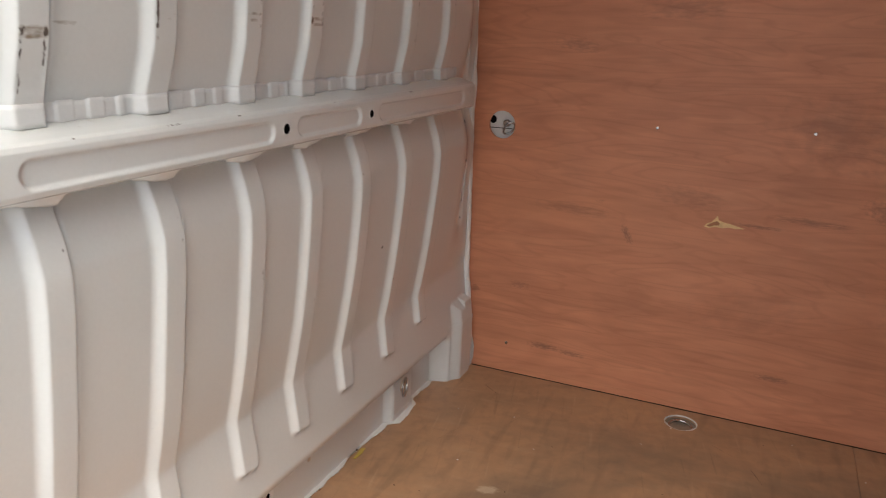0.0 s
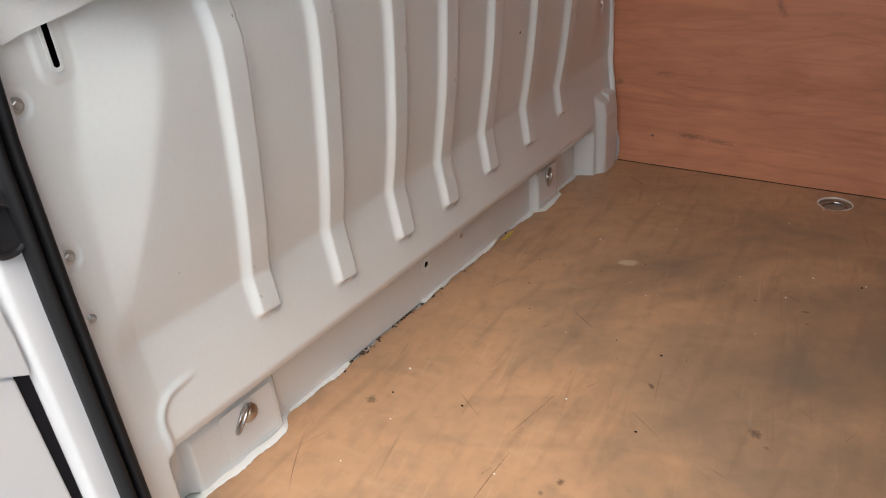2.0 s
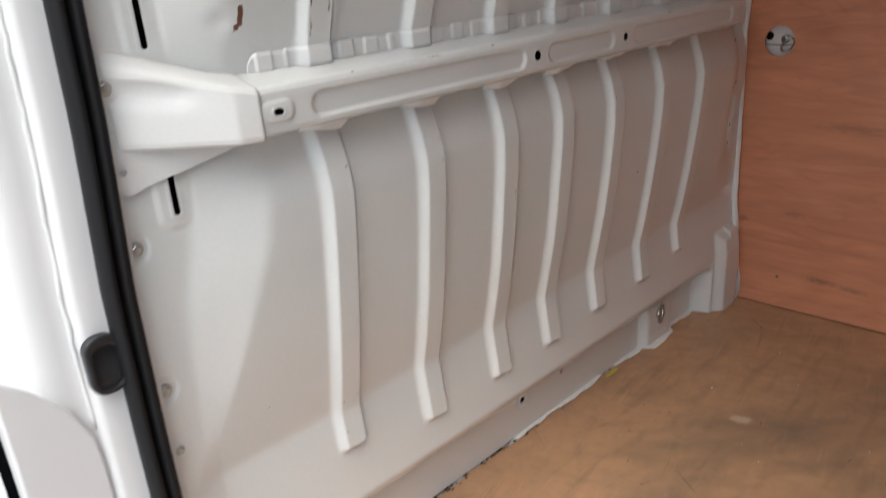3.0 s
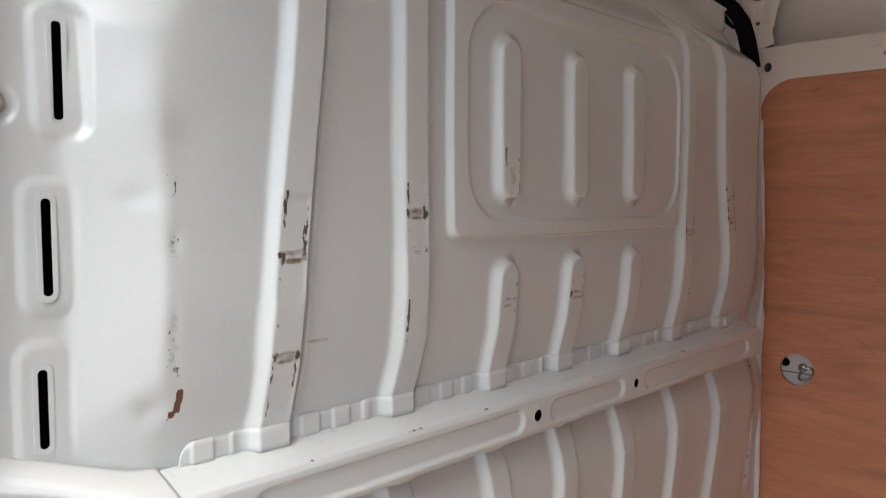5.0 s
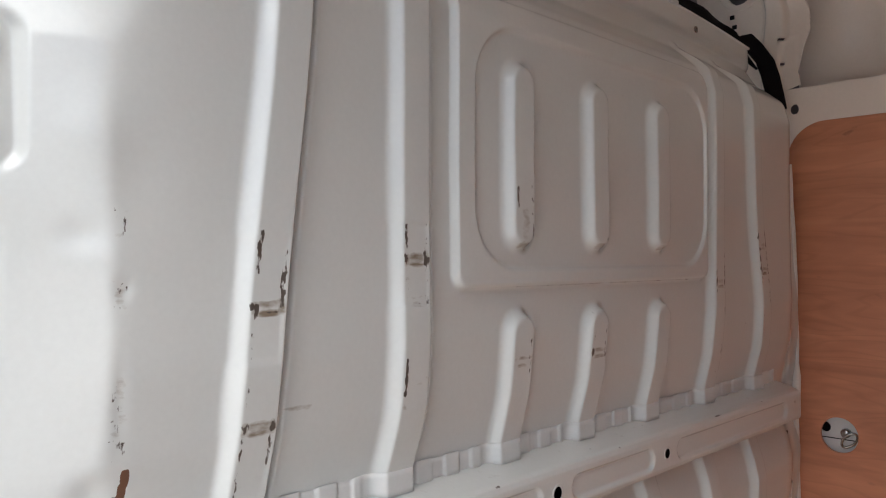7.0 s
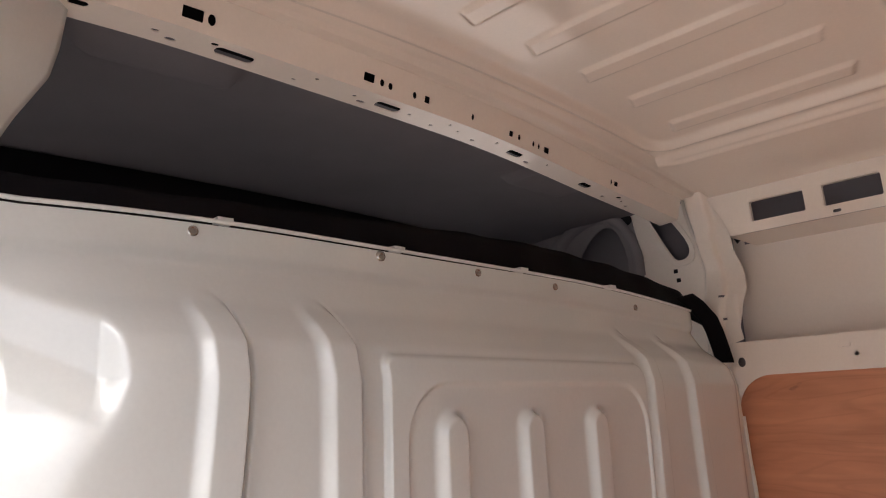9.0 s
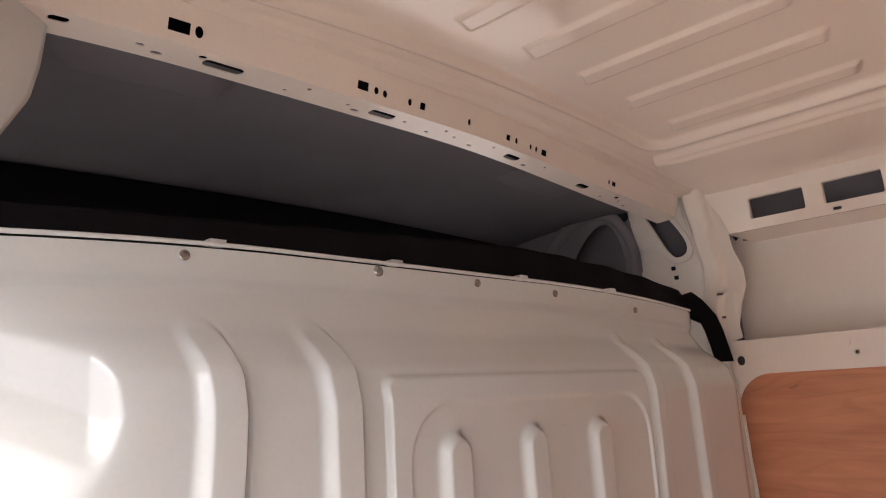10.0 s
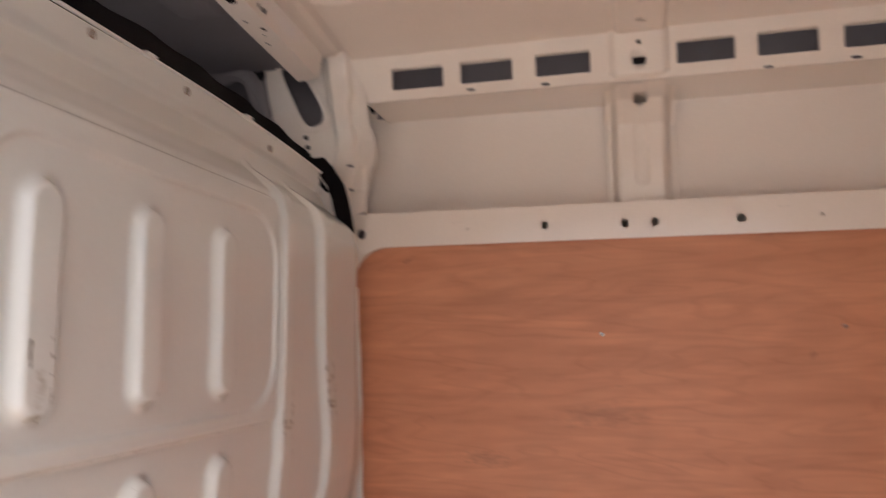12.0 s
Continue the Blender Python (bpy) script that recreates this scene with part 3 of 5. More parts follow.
    for yc, zc, sy, sz in ((-1.6075, 1.009, 0.0042, 0.009), (-1.6095, 0.998, 0.0042, 0.008), (-1.6150, 0.990, 0.0040, 0.005)):
        spot(rust, yc, zc, sy, sz, 0.9)
    spot(scuff, -1.619, 0.986, 0.002, 0.003, 0.55)
    for yc in np.linspace(-1.1, -0.65, 30):
        spot(scuff, yc, 1.158, 0.012, 0.0026, rng.uniform(0.42, 0.60))
    for _ in range(60):
        spot(scuff, rng.uniform(-1.7, -0.2), rng.uniform(0.3, 1.5), 0.0024, 0.0024, rng.uniform(0.4, 0.62))
    for _ in range(26):
        k = int(rng.integers(0, 7))
        z = rng.uniform(0.35, 0.8)
        spot(scuff, crest(k, z, rng.choice((-1, 1))), z, 0.0016, rng.uniform(0.002, 0.006), rng.uniform(0.42, 0.6))
    # shade under the fold and along the foot, painted as a brown band
    spot(grime_shade, -0.85, 0.136, 0.62, 0.012, 0.66)
    grime_shade = np.maximum(grime_shade, 0.30 * sstep(1.55, 1.66, Zg) * (0.5 + 0.5 * sstep(-1.4, -0.3, Yg)))
    cy, cz = (Yg[:-1, :-1] + Yg[1:, 1:]) / 2, (Zg[:-1, :-1] + Zg[1:, 1:]) / 2
    keep = np.ones(cy.shape, bool)
    for zc, h in SLOTS:
        yc = -1.732 + 0.6 * (float(bolt_line(np.float64(zc))) + 1.795)
        keep &= ~((np.abs(cy - yc) < 0.0062) & (np.abs(cz - zc) < h + 0.0015))
    keep &= ~((np.hypot(cy + 0.984, cz - 0.088) < 0.008) & (cz < 0.12))
    keep &= ~(np.hypot(cy + 0.62, cz - 0.558) < 0.003)
    return grid("sheet", Xg, Yg, Zc, PANEL, parent, "white pressed steel sheet with ribs and scuffed paint", keep, {"scuff": scuff, "grime_shade": grime_shade, "rust": rust})


bulkhead = thing("bulkhead", "white ribbed steel cargo bulkhead with scuffed paint behind the cab", "bulkhead", kind="structure")
bulkhead_panel(bulkhead)
for zc, h in SLOTS:
    yc = -1.732 + 0.6 * (float(bolt_line(np.float64(zc))) + 1.795)
    fx = float(np.interp(zc, (0, 0.3, 1.3, 1.45, 1.6), (-0.012, -0.008, -0.006, -0.018, -0.055))) + 0.003
    pad = plate(rrect(yc, zc, 0.0185, 2 * h + 0.012, 0.0085), [rrect(yc, zc, 0.0085, 2 * h, 0.004)], 0.0008, lambda u, v, w: (fx - 0.0003 + w, u, v))
    bevel(part("slot_pad", pad, PANEL, bulkhead), 0.0005, 2)


# ---- crossbar over the ribs ----
def section_points(n=6):
    """The crossbar's section: (x, z) from its lower back edge round to its top back edge."""
    return [(0.000, 0.850), (0.030, 0.852), (0.054, 0.853), (0.060, 0.856), (0.062, 0.862), (0.062, 0.870), (0.062, 0.878), (0.062, 0.886), (0.062, 0.894), (0.062, 0.902), (0.0615, 0.909), (0.058, 0.915), (0.052, 0.918), (0.035, 0.923), (0.012, 0.929), (0.004, 0.931)]


def crossbar(parent):
    sec = np.array(section_points())
    t = np.linspace(0, len(sec) - 1, 76)
    sx, sz = np.interp(t, np.arange(len(sec)), sec[:, 0]), np.interp(t, np.arange(len(sec)), sec[:, 1])
    ys = np.linspace(-1.632, -0.215, 480)
    X, Y = np.meshgrid(sx, ys, indexing="ij")
    Z = np.repeat(sz[:, None], len(ys), 1)
    front = sstep(0.056, 0.061, X)
    for a, b in ((-1.545, -1.09), (-1.022, -0.81), (-0.735, -0.285)):
        d = rounded(Y, Z, (a + b) / 2, 0.883, (b - a) / 2, 0.0165, 0.0165)
        X = X - 0.005 * sstep(0.003, -0.003, d) * front
    d = rounded(Y, Z, -1.602, 0.884, 0.024, 0.013, 0.012)
    X = X + 0.003 * sstep(0.003, -0.002, d) * front
    cy, cz = (Y[:-1, :-1] + Y[1:, 1:]) / 2, (Z[:-1, :-1] + Z[1:, 1:]) / 2
    keep = np.ones(cy.shape, bool)
    on = (X[:-1, :-1] > 0.05) & (X[1:, 1:] > 0.05)
    keep &= ~((np.hypot((cy + 1.057), (cz - 0.884)) < 0.0095) & on)
    keep &= ~((np.hypot((cy + 0.770), (cz - 0.884)) < 0.0085) & on)
    keep &= ~((np.hypot((cy + 1.602) * 0.6, (cz - 0.884)) < 0.005) & on)
    keep &= ~((np.hypot((cy + 0.245), (cz - 0.895)) < 0.003) & on)
    rb = np.random.default_rng(8)
    wear, dust, none = np.zeros_like(Y), np.zeros_like(Y), np.zeros_like(Y)
    for yc, half in ((-1.305, 0.022), (-1.17, 0.006), (-0.90, 0.004), (-0.585, 0.014), (-0.40, 0.005), (-1.47, 0.006)):
        np.maximum(wear, rb.uniform(0.54, 0.62) * np.exp(-((Y - yc) / half) ** 4 - ((Z - 0.9155) / 0.0014) ** 4), out=wear)
    for _ in range(14):
        yc, zc = rb.uniform(-1.6, -0.25), rb.uniform(0.918, 0.93)
        np.maximum(wear, rb.uniform(0.38, 0.5) * np.exp(-((Y - yc) / 0.004) ** 4 - ((Z - zc) / 0.0012) ** 4), out=wear)
    dust = 0.36 * sstep(0.916, 0.922, Z)
    bar = grid("crossbar", X, Y, Z, PANEL, parent, "white folded steel crossbar with long pressed grooves", keep, {"scuff": wear, "grime_shade": dust, "rust": none})
    # pressed rims round its holes
    for yc, r, rim in ((-1.057, 0.0095, 0.0118), (-0.770, 0.0085, 0.0106)):
        bevel(part("hole_rim", plate(disc(yc, 0.884, rim, 28), [disc(yc, 0.884, r - 0.0006, 24)], 0.0012, lambda u, v, w: (0.0616 + w, u, v)), PANEL, bar), 0.0004, 1)
    bevel(part("hole_rim", plate(rrect(-1.602, 0.884, 0.022, 0.0145, 0.0065, 5), [rrect(-1.602, 0.884, 0.0155, 0.0088, 0.004, 5)], 0.0012, lambda u, v, w: (0.0646 + w, u, v)), PANEL, bar), 0.0004, 1)
    # dark sheet put in for the shade seen through its holes
    part("hollow", box(0.020, -1.63, 0.855, 0.022, -0.216, 0.912), DARK, bar, "dark sheet standing for the shade inside the crossbar")
    # closed end beside the side wall
    part("end_cap", plate([(x, z) for x, z in section_points()], [], 0.002, lambda u, v, w: (u, -0.215 + w, v)), PAINT, bar)
    # scalloped upper flange that follows the ribs
    ys = np.linspace(-1.605, -0.225, 720)
    vs = np.linspace(0, 1, 5)
    V, Yf = np.meshgrid(vs, ys, indexing="ij")
    hop = np.zeros_like(Yf)
    for yc in RIBS:
        hop = np.maximum(hop, sstep(0.040, 0.030, np.abs(Yf - yc)))
    ph = (Yf + 1.56) / 0.0468
    tooth = sstep(0.30, 0.36, ph % 1) * (1 - sstep(0.86, 0.92, ph % 1))
    top = 0.9535 + 0.002 * hop + 0.002 * tooth * (1 - hop) - 0.02 * (1 - np.sqrt(np.clip((Yf + 1.605) / 0.012, 0, 1)))
    Zf = 0.927 + (top - 0.927) * V
    Xf = bulk(Yf, np.full_like(Yf, 0.955)) + 0.001 + 0.003 * tooth * (1 - hop) - 0.0008 * V
    thick(grid("scalloped_flange", Xf, Yf, Zf, PAINT, bar, "white scalloped steel lip"), 0.0015)
    # flared end bracket
    at_bar = np.array([(0.004, 0.9325), (0.054, 0.9175), (0.0605, 0.9155), (0.0640, 0.909), (0.0640, 0.858), (0.0625, 0.853), (0.056, 0.851), (0.015, 0.850)])
    at_knee = np.array([(0.002, 0.938), (0.046, 0.9255), (0.0535, 0.9235), (0.0570, 0.917), (0.0590, 0.859), (0.0575, 0.854), (0.051, 0.852), (0.013, 0.851)])
    at_seal = np.array([(-0.010, 0.985), (-0.006, 0.969), (-0.0040, 0.962), (-0.0035, 0.955), (-0.0040, 0.872), (-0.0050, 0.867), (-0.0065, 0.8655), (-0.012, 0.865)])
    steps = np.concatenate([np.linspace(0, 0.2, 8)[:-1], np.linspace(0.2, 1, 40)])
    rows_ = np.sort(np.concatenate([np.linspace(0, 7, 50), np.array([k + e for k in range(1, 7) for e in (-0.03, 0.03)])]))
    Xb, Zb, Yb = (np.zeros((len(rows_), len(steps))) for _ in range(3))
    for c, u in enumerate(steps):
        sec_ = at_bar + (at_knee - at_bar) * (u / 0.2) if u < 0.2 else at_knee + (at_seal - at_knee) * ((u - 0.2) / 0.8)
        Xb[:, c], Zb[:, c] = np.interp(rows_, range(8), sec_[:, 0]), np.interp(rows_, range(8), sec_[:, 1])
        Yb[:, c] = -1.627 - 0.162 * u
    # drawn hollow below the ridge, towards the seal
    hollow_ = sstep(1.0, 0.55, np.hypot((Yb + 1.755) / 0.070, (Zb - 0.928 + 0.16 * (Yb + 1.755)) / 0.019))
    Xb = Xb - 0.007 * hollow_
    br = thick(grid("end_bracket", Xb, Yb, Zb, PAINT, bar, "white flared steel bracket beside the door seal"), 0.002, 1)
    tab = plate(dense([(-1.80, 0.975), (-1.80, 0.812), (-1.785, 0.808), (-1.765, 0.815), (-1.72, 0.824), (-1.66, 0.838), (-1.632, 0.846), (-1.632, 0.862), (-1.76, 0.872), (-1.77, 0.965)], 0.02), [disc(-1.789, 0.838, 0.0045)],
                0.002, lambda u, v, w: (float(np.interp(u, (-1.80, -1.74, -1.632), (-0.006, 0.0, 0.018))) + w, u, v))
    part("tab", tab, PAINT, br)
    return bar


crossbar(bulkhead)

# short folded lips where the lower ribs meet the crossbar
for k, yc in enumerate(RIBS[:6]):
    ly = np.linspace(yc - 0.036, yc + 0.046, 40)
    lv = np.linspace(0, 1, 5)
    V, LYg = np.meshgrid(lv, ly, indexing="ij")
    LZg = 0.852 - V * (0.014 + 0.003 * np.sin((LYg - yc) * 60 + k))
    LXg = bulk(LYg, LZg) + 0.010 + 0.020 * (1 - V)
    thick(grid("lip", LXg, LYg, LZg, PAINT, bulkhead), 0.0015)


# ---- screws, caps and lashing rings ----
def screw(name, at, m, r=0.0075, parent=None, mat=SCREWS):
    """A flanged hexagon screw on a pressed pad."""
    M = Matrix.Translation(at) @ m
    s = part(name, lathe([(r * 1.25, 0), (r * 1.25, 0.0015), (r * 0.9, 0.0022)], 16, M), mat, parent)
    part("head", lathe([(r * 0.85, 0.0015), (r * 0.85, 0.006), (r * 0.65, 0.0072), (r * 0.3, 0.0066)], 6, M), mat, s)
    return s


for y, z in SCREW_AT:
    x = float(bulk(np.array([y]), np.array([z]))[0])
    screw("screw", (x + 0.001 + (0.006 if z == 0.940 else 0), y, z), ROT_X, 0.0085, bulkhead)
screw("screw", (-0.0145, -1.795, 0.434), ROT_X, 0.0055, bulkhead)
for y, z in ((-1.683, 1.637), (-1.692, 1.562)):
    screw("screw", (float(bulk(np.array([y]), np.array([z]))[0]) + 0.001, y, z), ROT_X, 0.005, bulkhead)
for i, y in enumerate((-1.452, -1.147, -0.928, -0.71, -0.42)):
    x = float(bulk(np.array([y]), np.array([1.66]))[0])
    z = (1.688, 1.692, 1.690, 1.685, 1.666)[i]
    cap = part("cap", plate(rrect(y, z, 0.024, 0.019, 0.004), [], 0.0011, lambda u, v, w: (x - 0.0005 + w, u, v)), PAINT, bulkhead, "white painted screw cap")
    part("head", lathe([(0.0098, 0.0010), (0.0096, 0.0018), (0.0070, 0.0021), (0.0066, 0.0042), (0.0044, 0.0044), (0.0036, 0.0034)], 18, Matrix.Translation((x, y, z)) @ ROT_X), STEEL, cap)


for z in (0.52, 0.572, 0.69, 0.80):
    x = float(bulk(np.array([-0.115]), np.array([z]))[0])
    part("edge_hole", lathe([(0.004, 0), (0.004, 0.0008), (0.002, 0.0006)], 12, Matrix.Translation((x, -0.115, z)) @ ROT_X), DARK, bulkhead, "small dark edge hole")
part("hole_collar", plate(disc(-0.984, 0.088, 0.019, 24), [disc(-0.984, 0.088, 0.0085, 20)], 0.003, lambda u, v, w: (-0.0685 + w, u, v)), PAINT, bulkhead)
part("blind_hole", lathe([(0.006, 0), (0.006, 0.001), (0.003, 0.0004)], 14, Matrix.Translation((-0.067, -0.83, 0.092)) @ ROT_X), BRASSY, bulkhead)


def ring_bar(m, w, h, r):
    """A D-shaped lashing ring in the local xy plane."""
    pts = [m @ Vector((w * math.sin(a) * (1 if math.cos(a) > -0.3 else 0.9), h * math.cos(a), 0)) for a in np.linspace(0, 2 * math.pi, 28, endpoint=False)]
    return tube(pts, r, 8, True)


def lashing_ring(at, plate_w, size, up, eye_line):
    x, y, z = at
    t = thing("lashing_ring", "zinc-plated lashing ring bolted low on the white bulkhead", "lashing ring", "lashing rings on the bulkhead")
    pl = plate(rrect(0, 0, plate_w, 0.100, 0.008), [], 0.0010, lambda u, v, k: (x - 0.0033 + k, y + u, z - 0.022 + v))
    part("mounting_plate", pl, PAINT, t, "white painted mounting plate")
    M = Matrix.Translation((x, y, z)) @ ROT_X
    bolt = part("bolt", lathe([(0.0190 * size, -0.008), (0.0190 * size, 0.003), (0.0165 * size, 0.006), (0.0105 * size, 0.0065), (0.0098 * size, 0.010), (0.0075 * size, 0.0125), (0.003, 0.0135)], 24, M), BRASSY, t, "dull brassy bolt")
    # the ring leans out from the bolt, long way up
    n = (Matrix.Rotation(radians(15), 3, up) @ up.cross(eye_line).normalized()).normalized()
    w = n.cross(up).normalized()
    m = Matrix(((w.x, up.x, n.x, x + 0.017), (w.y, up.y, n.y, y - 0.026), (w.z, up.z, n.z, z + 0.012), (0, 0, 0, 1)))
    part("ring", ring_bar(m, 0.020 * size, 0.027 * size, 0.0036 * size), STEEL, t, "bright steel ring")
    return t


lashing_ring((-0.042, -1.577, 0.089), 0.125, 1.0, Vector((0, 0.67, 0.742)).normalized(), Vector((-0.83, 0.42, -1.1)))
lashing_ring((-0.042, -0.400, 0.090), 0.105, 0.95, Vector((0, 0.30, 0.954)).normalized(), Vector((-0.84, 1.6, -1.1)))

# ---- floor ----
rf = random.Random(7)


def floor_edge(y):
    near = 1 - float(sstep(-1.515, -1.475, y)) + float(sstep(-0.475, -0.445, y)) * (1 - float(sstep(-0.335, -0.30, y)))
    return -0.061 + 0.003 * math.sin(y * 23) + 0.002 * math.sin(y * 61 + 1) + 0.026 * near


edge = [(floor_edge(y), y) for y in np.linspace(-0.172, -1.74, 95)]
outline = [(1.118, -0.002), (-0.004, -0.002), (-0.010, -0.03), (-0.012, -0.150)] + edge + [(-0.008, -1.76), (-0.004, -1.86), (1.118, -1.86)]
EYE_AT = (0.678, -0.080)
floor = part("floor", plate(outline, [disc(*EYE_AT, 0.046, 28)], 0.012, lambda u, v, w: (u, v, w - 0.012)), FLOORPLY)
tagged(floor, "brown worn plywood cargo floor with scratches and stains", "floor", kind="structure")
board = part("floor_board", box(1.1195, -1.86, -0.012, 3.1, -0.002, 0.0), FLOORPLY, floor)
tagged(part("subfloor", box(-0.30, -1.86, -0.05, 3.1, 0.12, -0.028), PAINT), "white painted steel floor pan below the plywood", "floor pan", kind="structure")
tagged(part("door_sill", box(0.0, -1.965, -0.05, 1.35, -1.862, -0.010), PLASTIC), "black ribbed plastic step edge of the side door", "door sill", kind="structure")

sy = np.linspace(-1.75, -0.175, 165)
strip = [(floor_edge(y) + 0.006, y) for y in sy] + [(-0.075, y) for y in sy[::-1]]
part("edge_flange", plate(strip, [], 0.002, lambda u, v, w: (u, v, w - 0.010 + 0.004 * math.sin(v * 31))), SEALANT, floor, "white sealed steel flange along the floor's edge")

# recessed lashing eye in the floor
eye = thing("floor_lashing_eye", "recessed steel lashing eye in a round hole of the plywood floor", "lashing ring")
part("cup", lathe([(0.050, -0.024), (0.050, -0.026), (0.001, -0.026)][::-1] + [(0.045, -0.010)], 28, Matrix.Translation((EYE_AT[0], EYE_AT[1], 0))), material("dirty_steel", (0.30, 0.27, 0.22), 0.45, metal=0.6, var=0.4, fine=60), eye, "dirty steel cup")
part("ring", ring_bar(Matrix.Translation((EYE_AT[0], EYE_AT[1] - 0.004, -0.012)) @ pose(0, 0, 0, 14, 0, 15), 0.032, 0.026, 0.004), STEEL, eye)
part("rim", ring_bar(Matrix.Translation((EYE_AT[0], EYE_AT[1], -0.0025)), 0.0445, 0.0445, 0.0022), SEALANT, eye, "bright worn rim")
part("bolt", lathe([(0.014, -0.024), (0.014, -0.016), (0.008, -0.013)], 6, Matrix.Translation((EYE_AT[0], EYE_AT[1], 0))), STEEL, eye)

# sealant smeared along the floor's edge, broad by the rings
for y0, y1, wide in ((-1.755, -1.475, 0.007), (-1.47, -1.29, 0.004), (-0.60, -0.30, 0.006), (-1.02, -0.66, 0.003), (-0.295, -0.18, 0.003)):
    ys = np.linspace(y0, y1, 44)
    taper = [math.sin(math.pi * min(1, 0.06 + 4 * min(i, 43 - i) / 43) / 2) for i in range(44)]
    near = [(floor_edge(y) + (wide + rf.uniform(-0.0016, 0.0016)) * k, y) for y, k in zip(ys, taper)]
    band = plate(near + [(floor_edge(y) - 0.030 if y0 > -1.4 or y > -1.5 else floor_edge(y) - 0.012, y) for y in ys[::-1]], [], 0.0028, lambda u, v, w: (u, v, w + 0.0004 + 0.0006 * math.sin(v * 90)))
    tagged(bevel(part("sealant_band", band, SEALANT), 0.001, 1), "rough white sealant smeared along the plywood floor's edge", "sealant", "sealant bands")


def flakes(n, area, size, mat, name, label, seed, z=0.0005):
    r = random.Random(seed)
    bm = bmesh.new()
    for _ in range(n):
        x, y = r.uniform(*area[0]), r.uniform(*area[1])
        s, a = size * r.uniform(0.4, 1.3), r.uniform(0, 6.3)
        k = r.randint(4, 6)
        lo = [bm.verts.new((x + s * r.uniform(0.6, 1) * math.cos(a + 6.283 * i / k), y + s * r.uniform(0.4, 1) * math.sin(a + 6.283 * i / k), z)) for i in range(k)]
        hi = [bm.verts.new((v.co.x, v.co.y, z + s * r.uniform(0.2, 0.5))) for v in lo]
        bm.faces.new(hi)
        for i in range(k):
            bm.faces.new((lo[i], lo[(i + 1) % k], hi[(i + 1) % k], hi[i]))
    return tagged(part(name, bm, mat), label, "crumbs", kind="stuff")


flakes(46, ((0.05, 1.5), (-1.6, -0.05)), 0.0028, CRUMB, "crumbs", "tiny white crumbs scattered over the plywood floor", 3)
flakes(30, ((0.0, 1.3), (-1.7, -0.1)), 0.003, DARK, "dark_specks", "tiny dark dirt specks on the plywood floor", 5)
flakes(110, ((-0.068, -0.056), (-1.34, -0.60)), 0.007, material("brown_dirt", (0.09, 0.06, 0.04), 0.9, var=0.4, bump=0.3), "edge_dirt", "brown dirt and splinters in the gap along the floor's edge", 9, -0.003)

# scratches scored into the plywood
def scratches(n, seed):
    r = random.Random(seed)
    bm = bmesh.new()
    for _ in range(n):
        x, y, a = r.uniform(0.03, 1.1), r.uniform(-1.62, -0.12), radians(r.choice((84, 113, 88, 66, 100, 83, 115, -28)) + r.uniform(-10, 10))
        long, wide, bow = r.choice((0.02, 0.03, 0.05, 0.08, 0.16)), r.uniform(0.0004, 0.0009), r.uniform(-0.025, 0.025)
        rows = []
        for i in range(7):
            t = i / 6 - 0.5
            px, py = x + long * t * math.cos(a) - bow * long * (4 * t * t) * math.sin(a), y + long * t * math.sin(a) + bow * long * (4 * t * t) * math.cos(a)
            w = wide * (1 - (2 * t) ** 2) * r.uniform(0.6, 1.2) + 0.0001
            rows.append([bm.verts.new((px - k * w * math.sin(a), py + k * w * math.cos(a), 0.0004 if k == 0 else 0.0002)) for k in (-1, 0, 1)])
        for p, q in zip(rows, rows[1:]):
            for k in (0, 1):
                bm.faces.new((p[k], p[k + 1], q[k + 1], q[k]))
    return bm


tagged(part("floor_scratches", scratches(18, 12), material("scored_wood", (0.19, 0.108, 0.066), 0.7, var=0.3)), "fine dark scratches scored into the plywood floor", "scratches", kind="stuff")

tagged(part("yellow_scrap", plate([(-0.052, -0.66), (-0.046, -0.655), (-0.044, -0.625), (-0.049, -0.600), (-0.056, -0.612)], [], 0.0015, lambda u, v, w: (u, v, 0.0008 + w + 0.001 * math.sin(v * 120))), material("yellow_scrap_plastic", (0.62, 0.46, 0.08), 0.5, var=0.2)), "small torn yellow scrap at the floor's edge", "scrap")

# ---- plywood side lining ----
PLY_HOLE = (0.068, 0.785)


def arc(cx, cy, r, a0, a1, n=10):
    return [(cx + r * math.cos(radians(a0 + (a1 - a0) * i / n)), cy + r * math.sin(radians(a0 + (a1 - a0) * i / n))) for i in range(n + 1)]


lining = part("wall_lining", plate([(0.000, 0.002), (3.1, 0.002), (3.1, 1.528), (-0.12, 1.528), (-0.12, 0.9), (-0.06, 0.5)], [disc(*PLY_HOLE, 0.041, 30)], 0.009, lambda u, v, w: (u, w, v)), PLY)
tagged(lining, "unseen reddish plywood sheet added to cut the fill light on the side wall", "wall lining", kind="structure")
tagged(part("skirting_gap", box(0.0, 0.010, -0.012, 3.1, 0.016, 0.004), DARK), "dark gap between the plywood lining and floor", "gap", kind="structure")
for at in ((0.513, 0.811), (0.899, 0.826), (1.30, 0.82), (0.55, 1.30), (1.05, 1.31), (0.12, 0.10)):
    s = part("lining_screw", lathe([(0.0045, 0), (0.0045, 0.001), (0.0025, 0.0006)], 14, Matrix.Translation((at[0], 0, at[1])) @ ROT_Y), STEEL)
    tagged(s, "small bright screw head in the plywood lining", "screw", "screws of the lining")


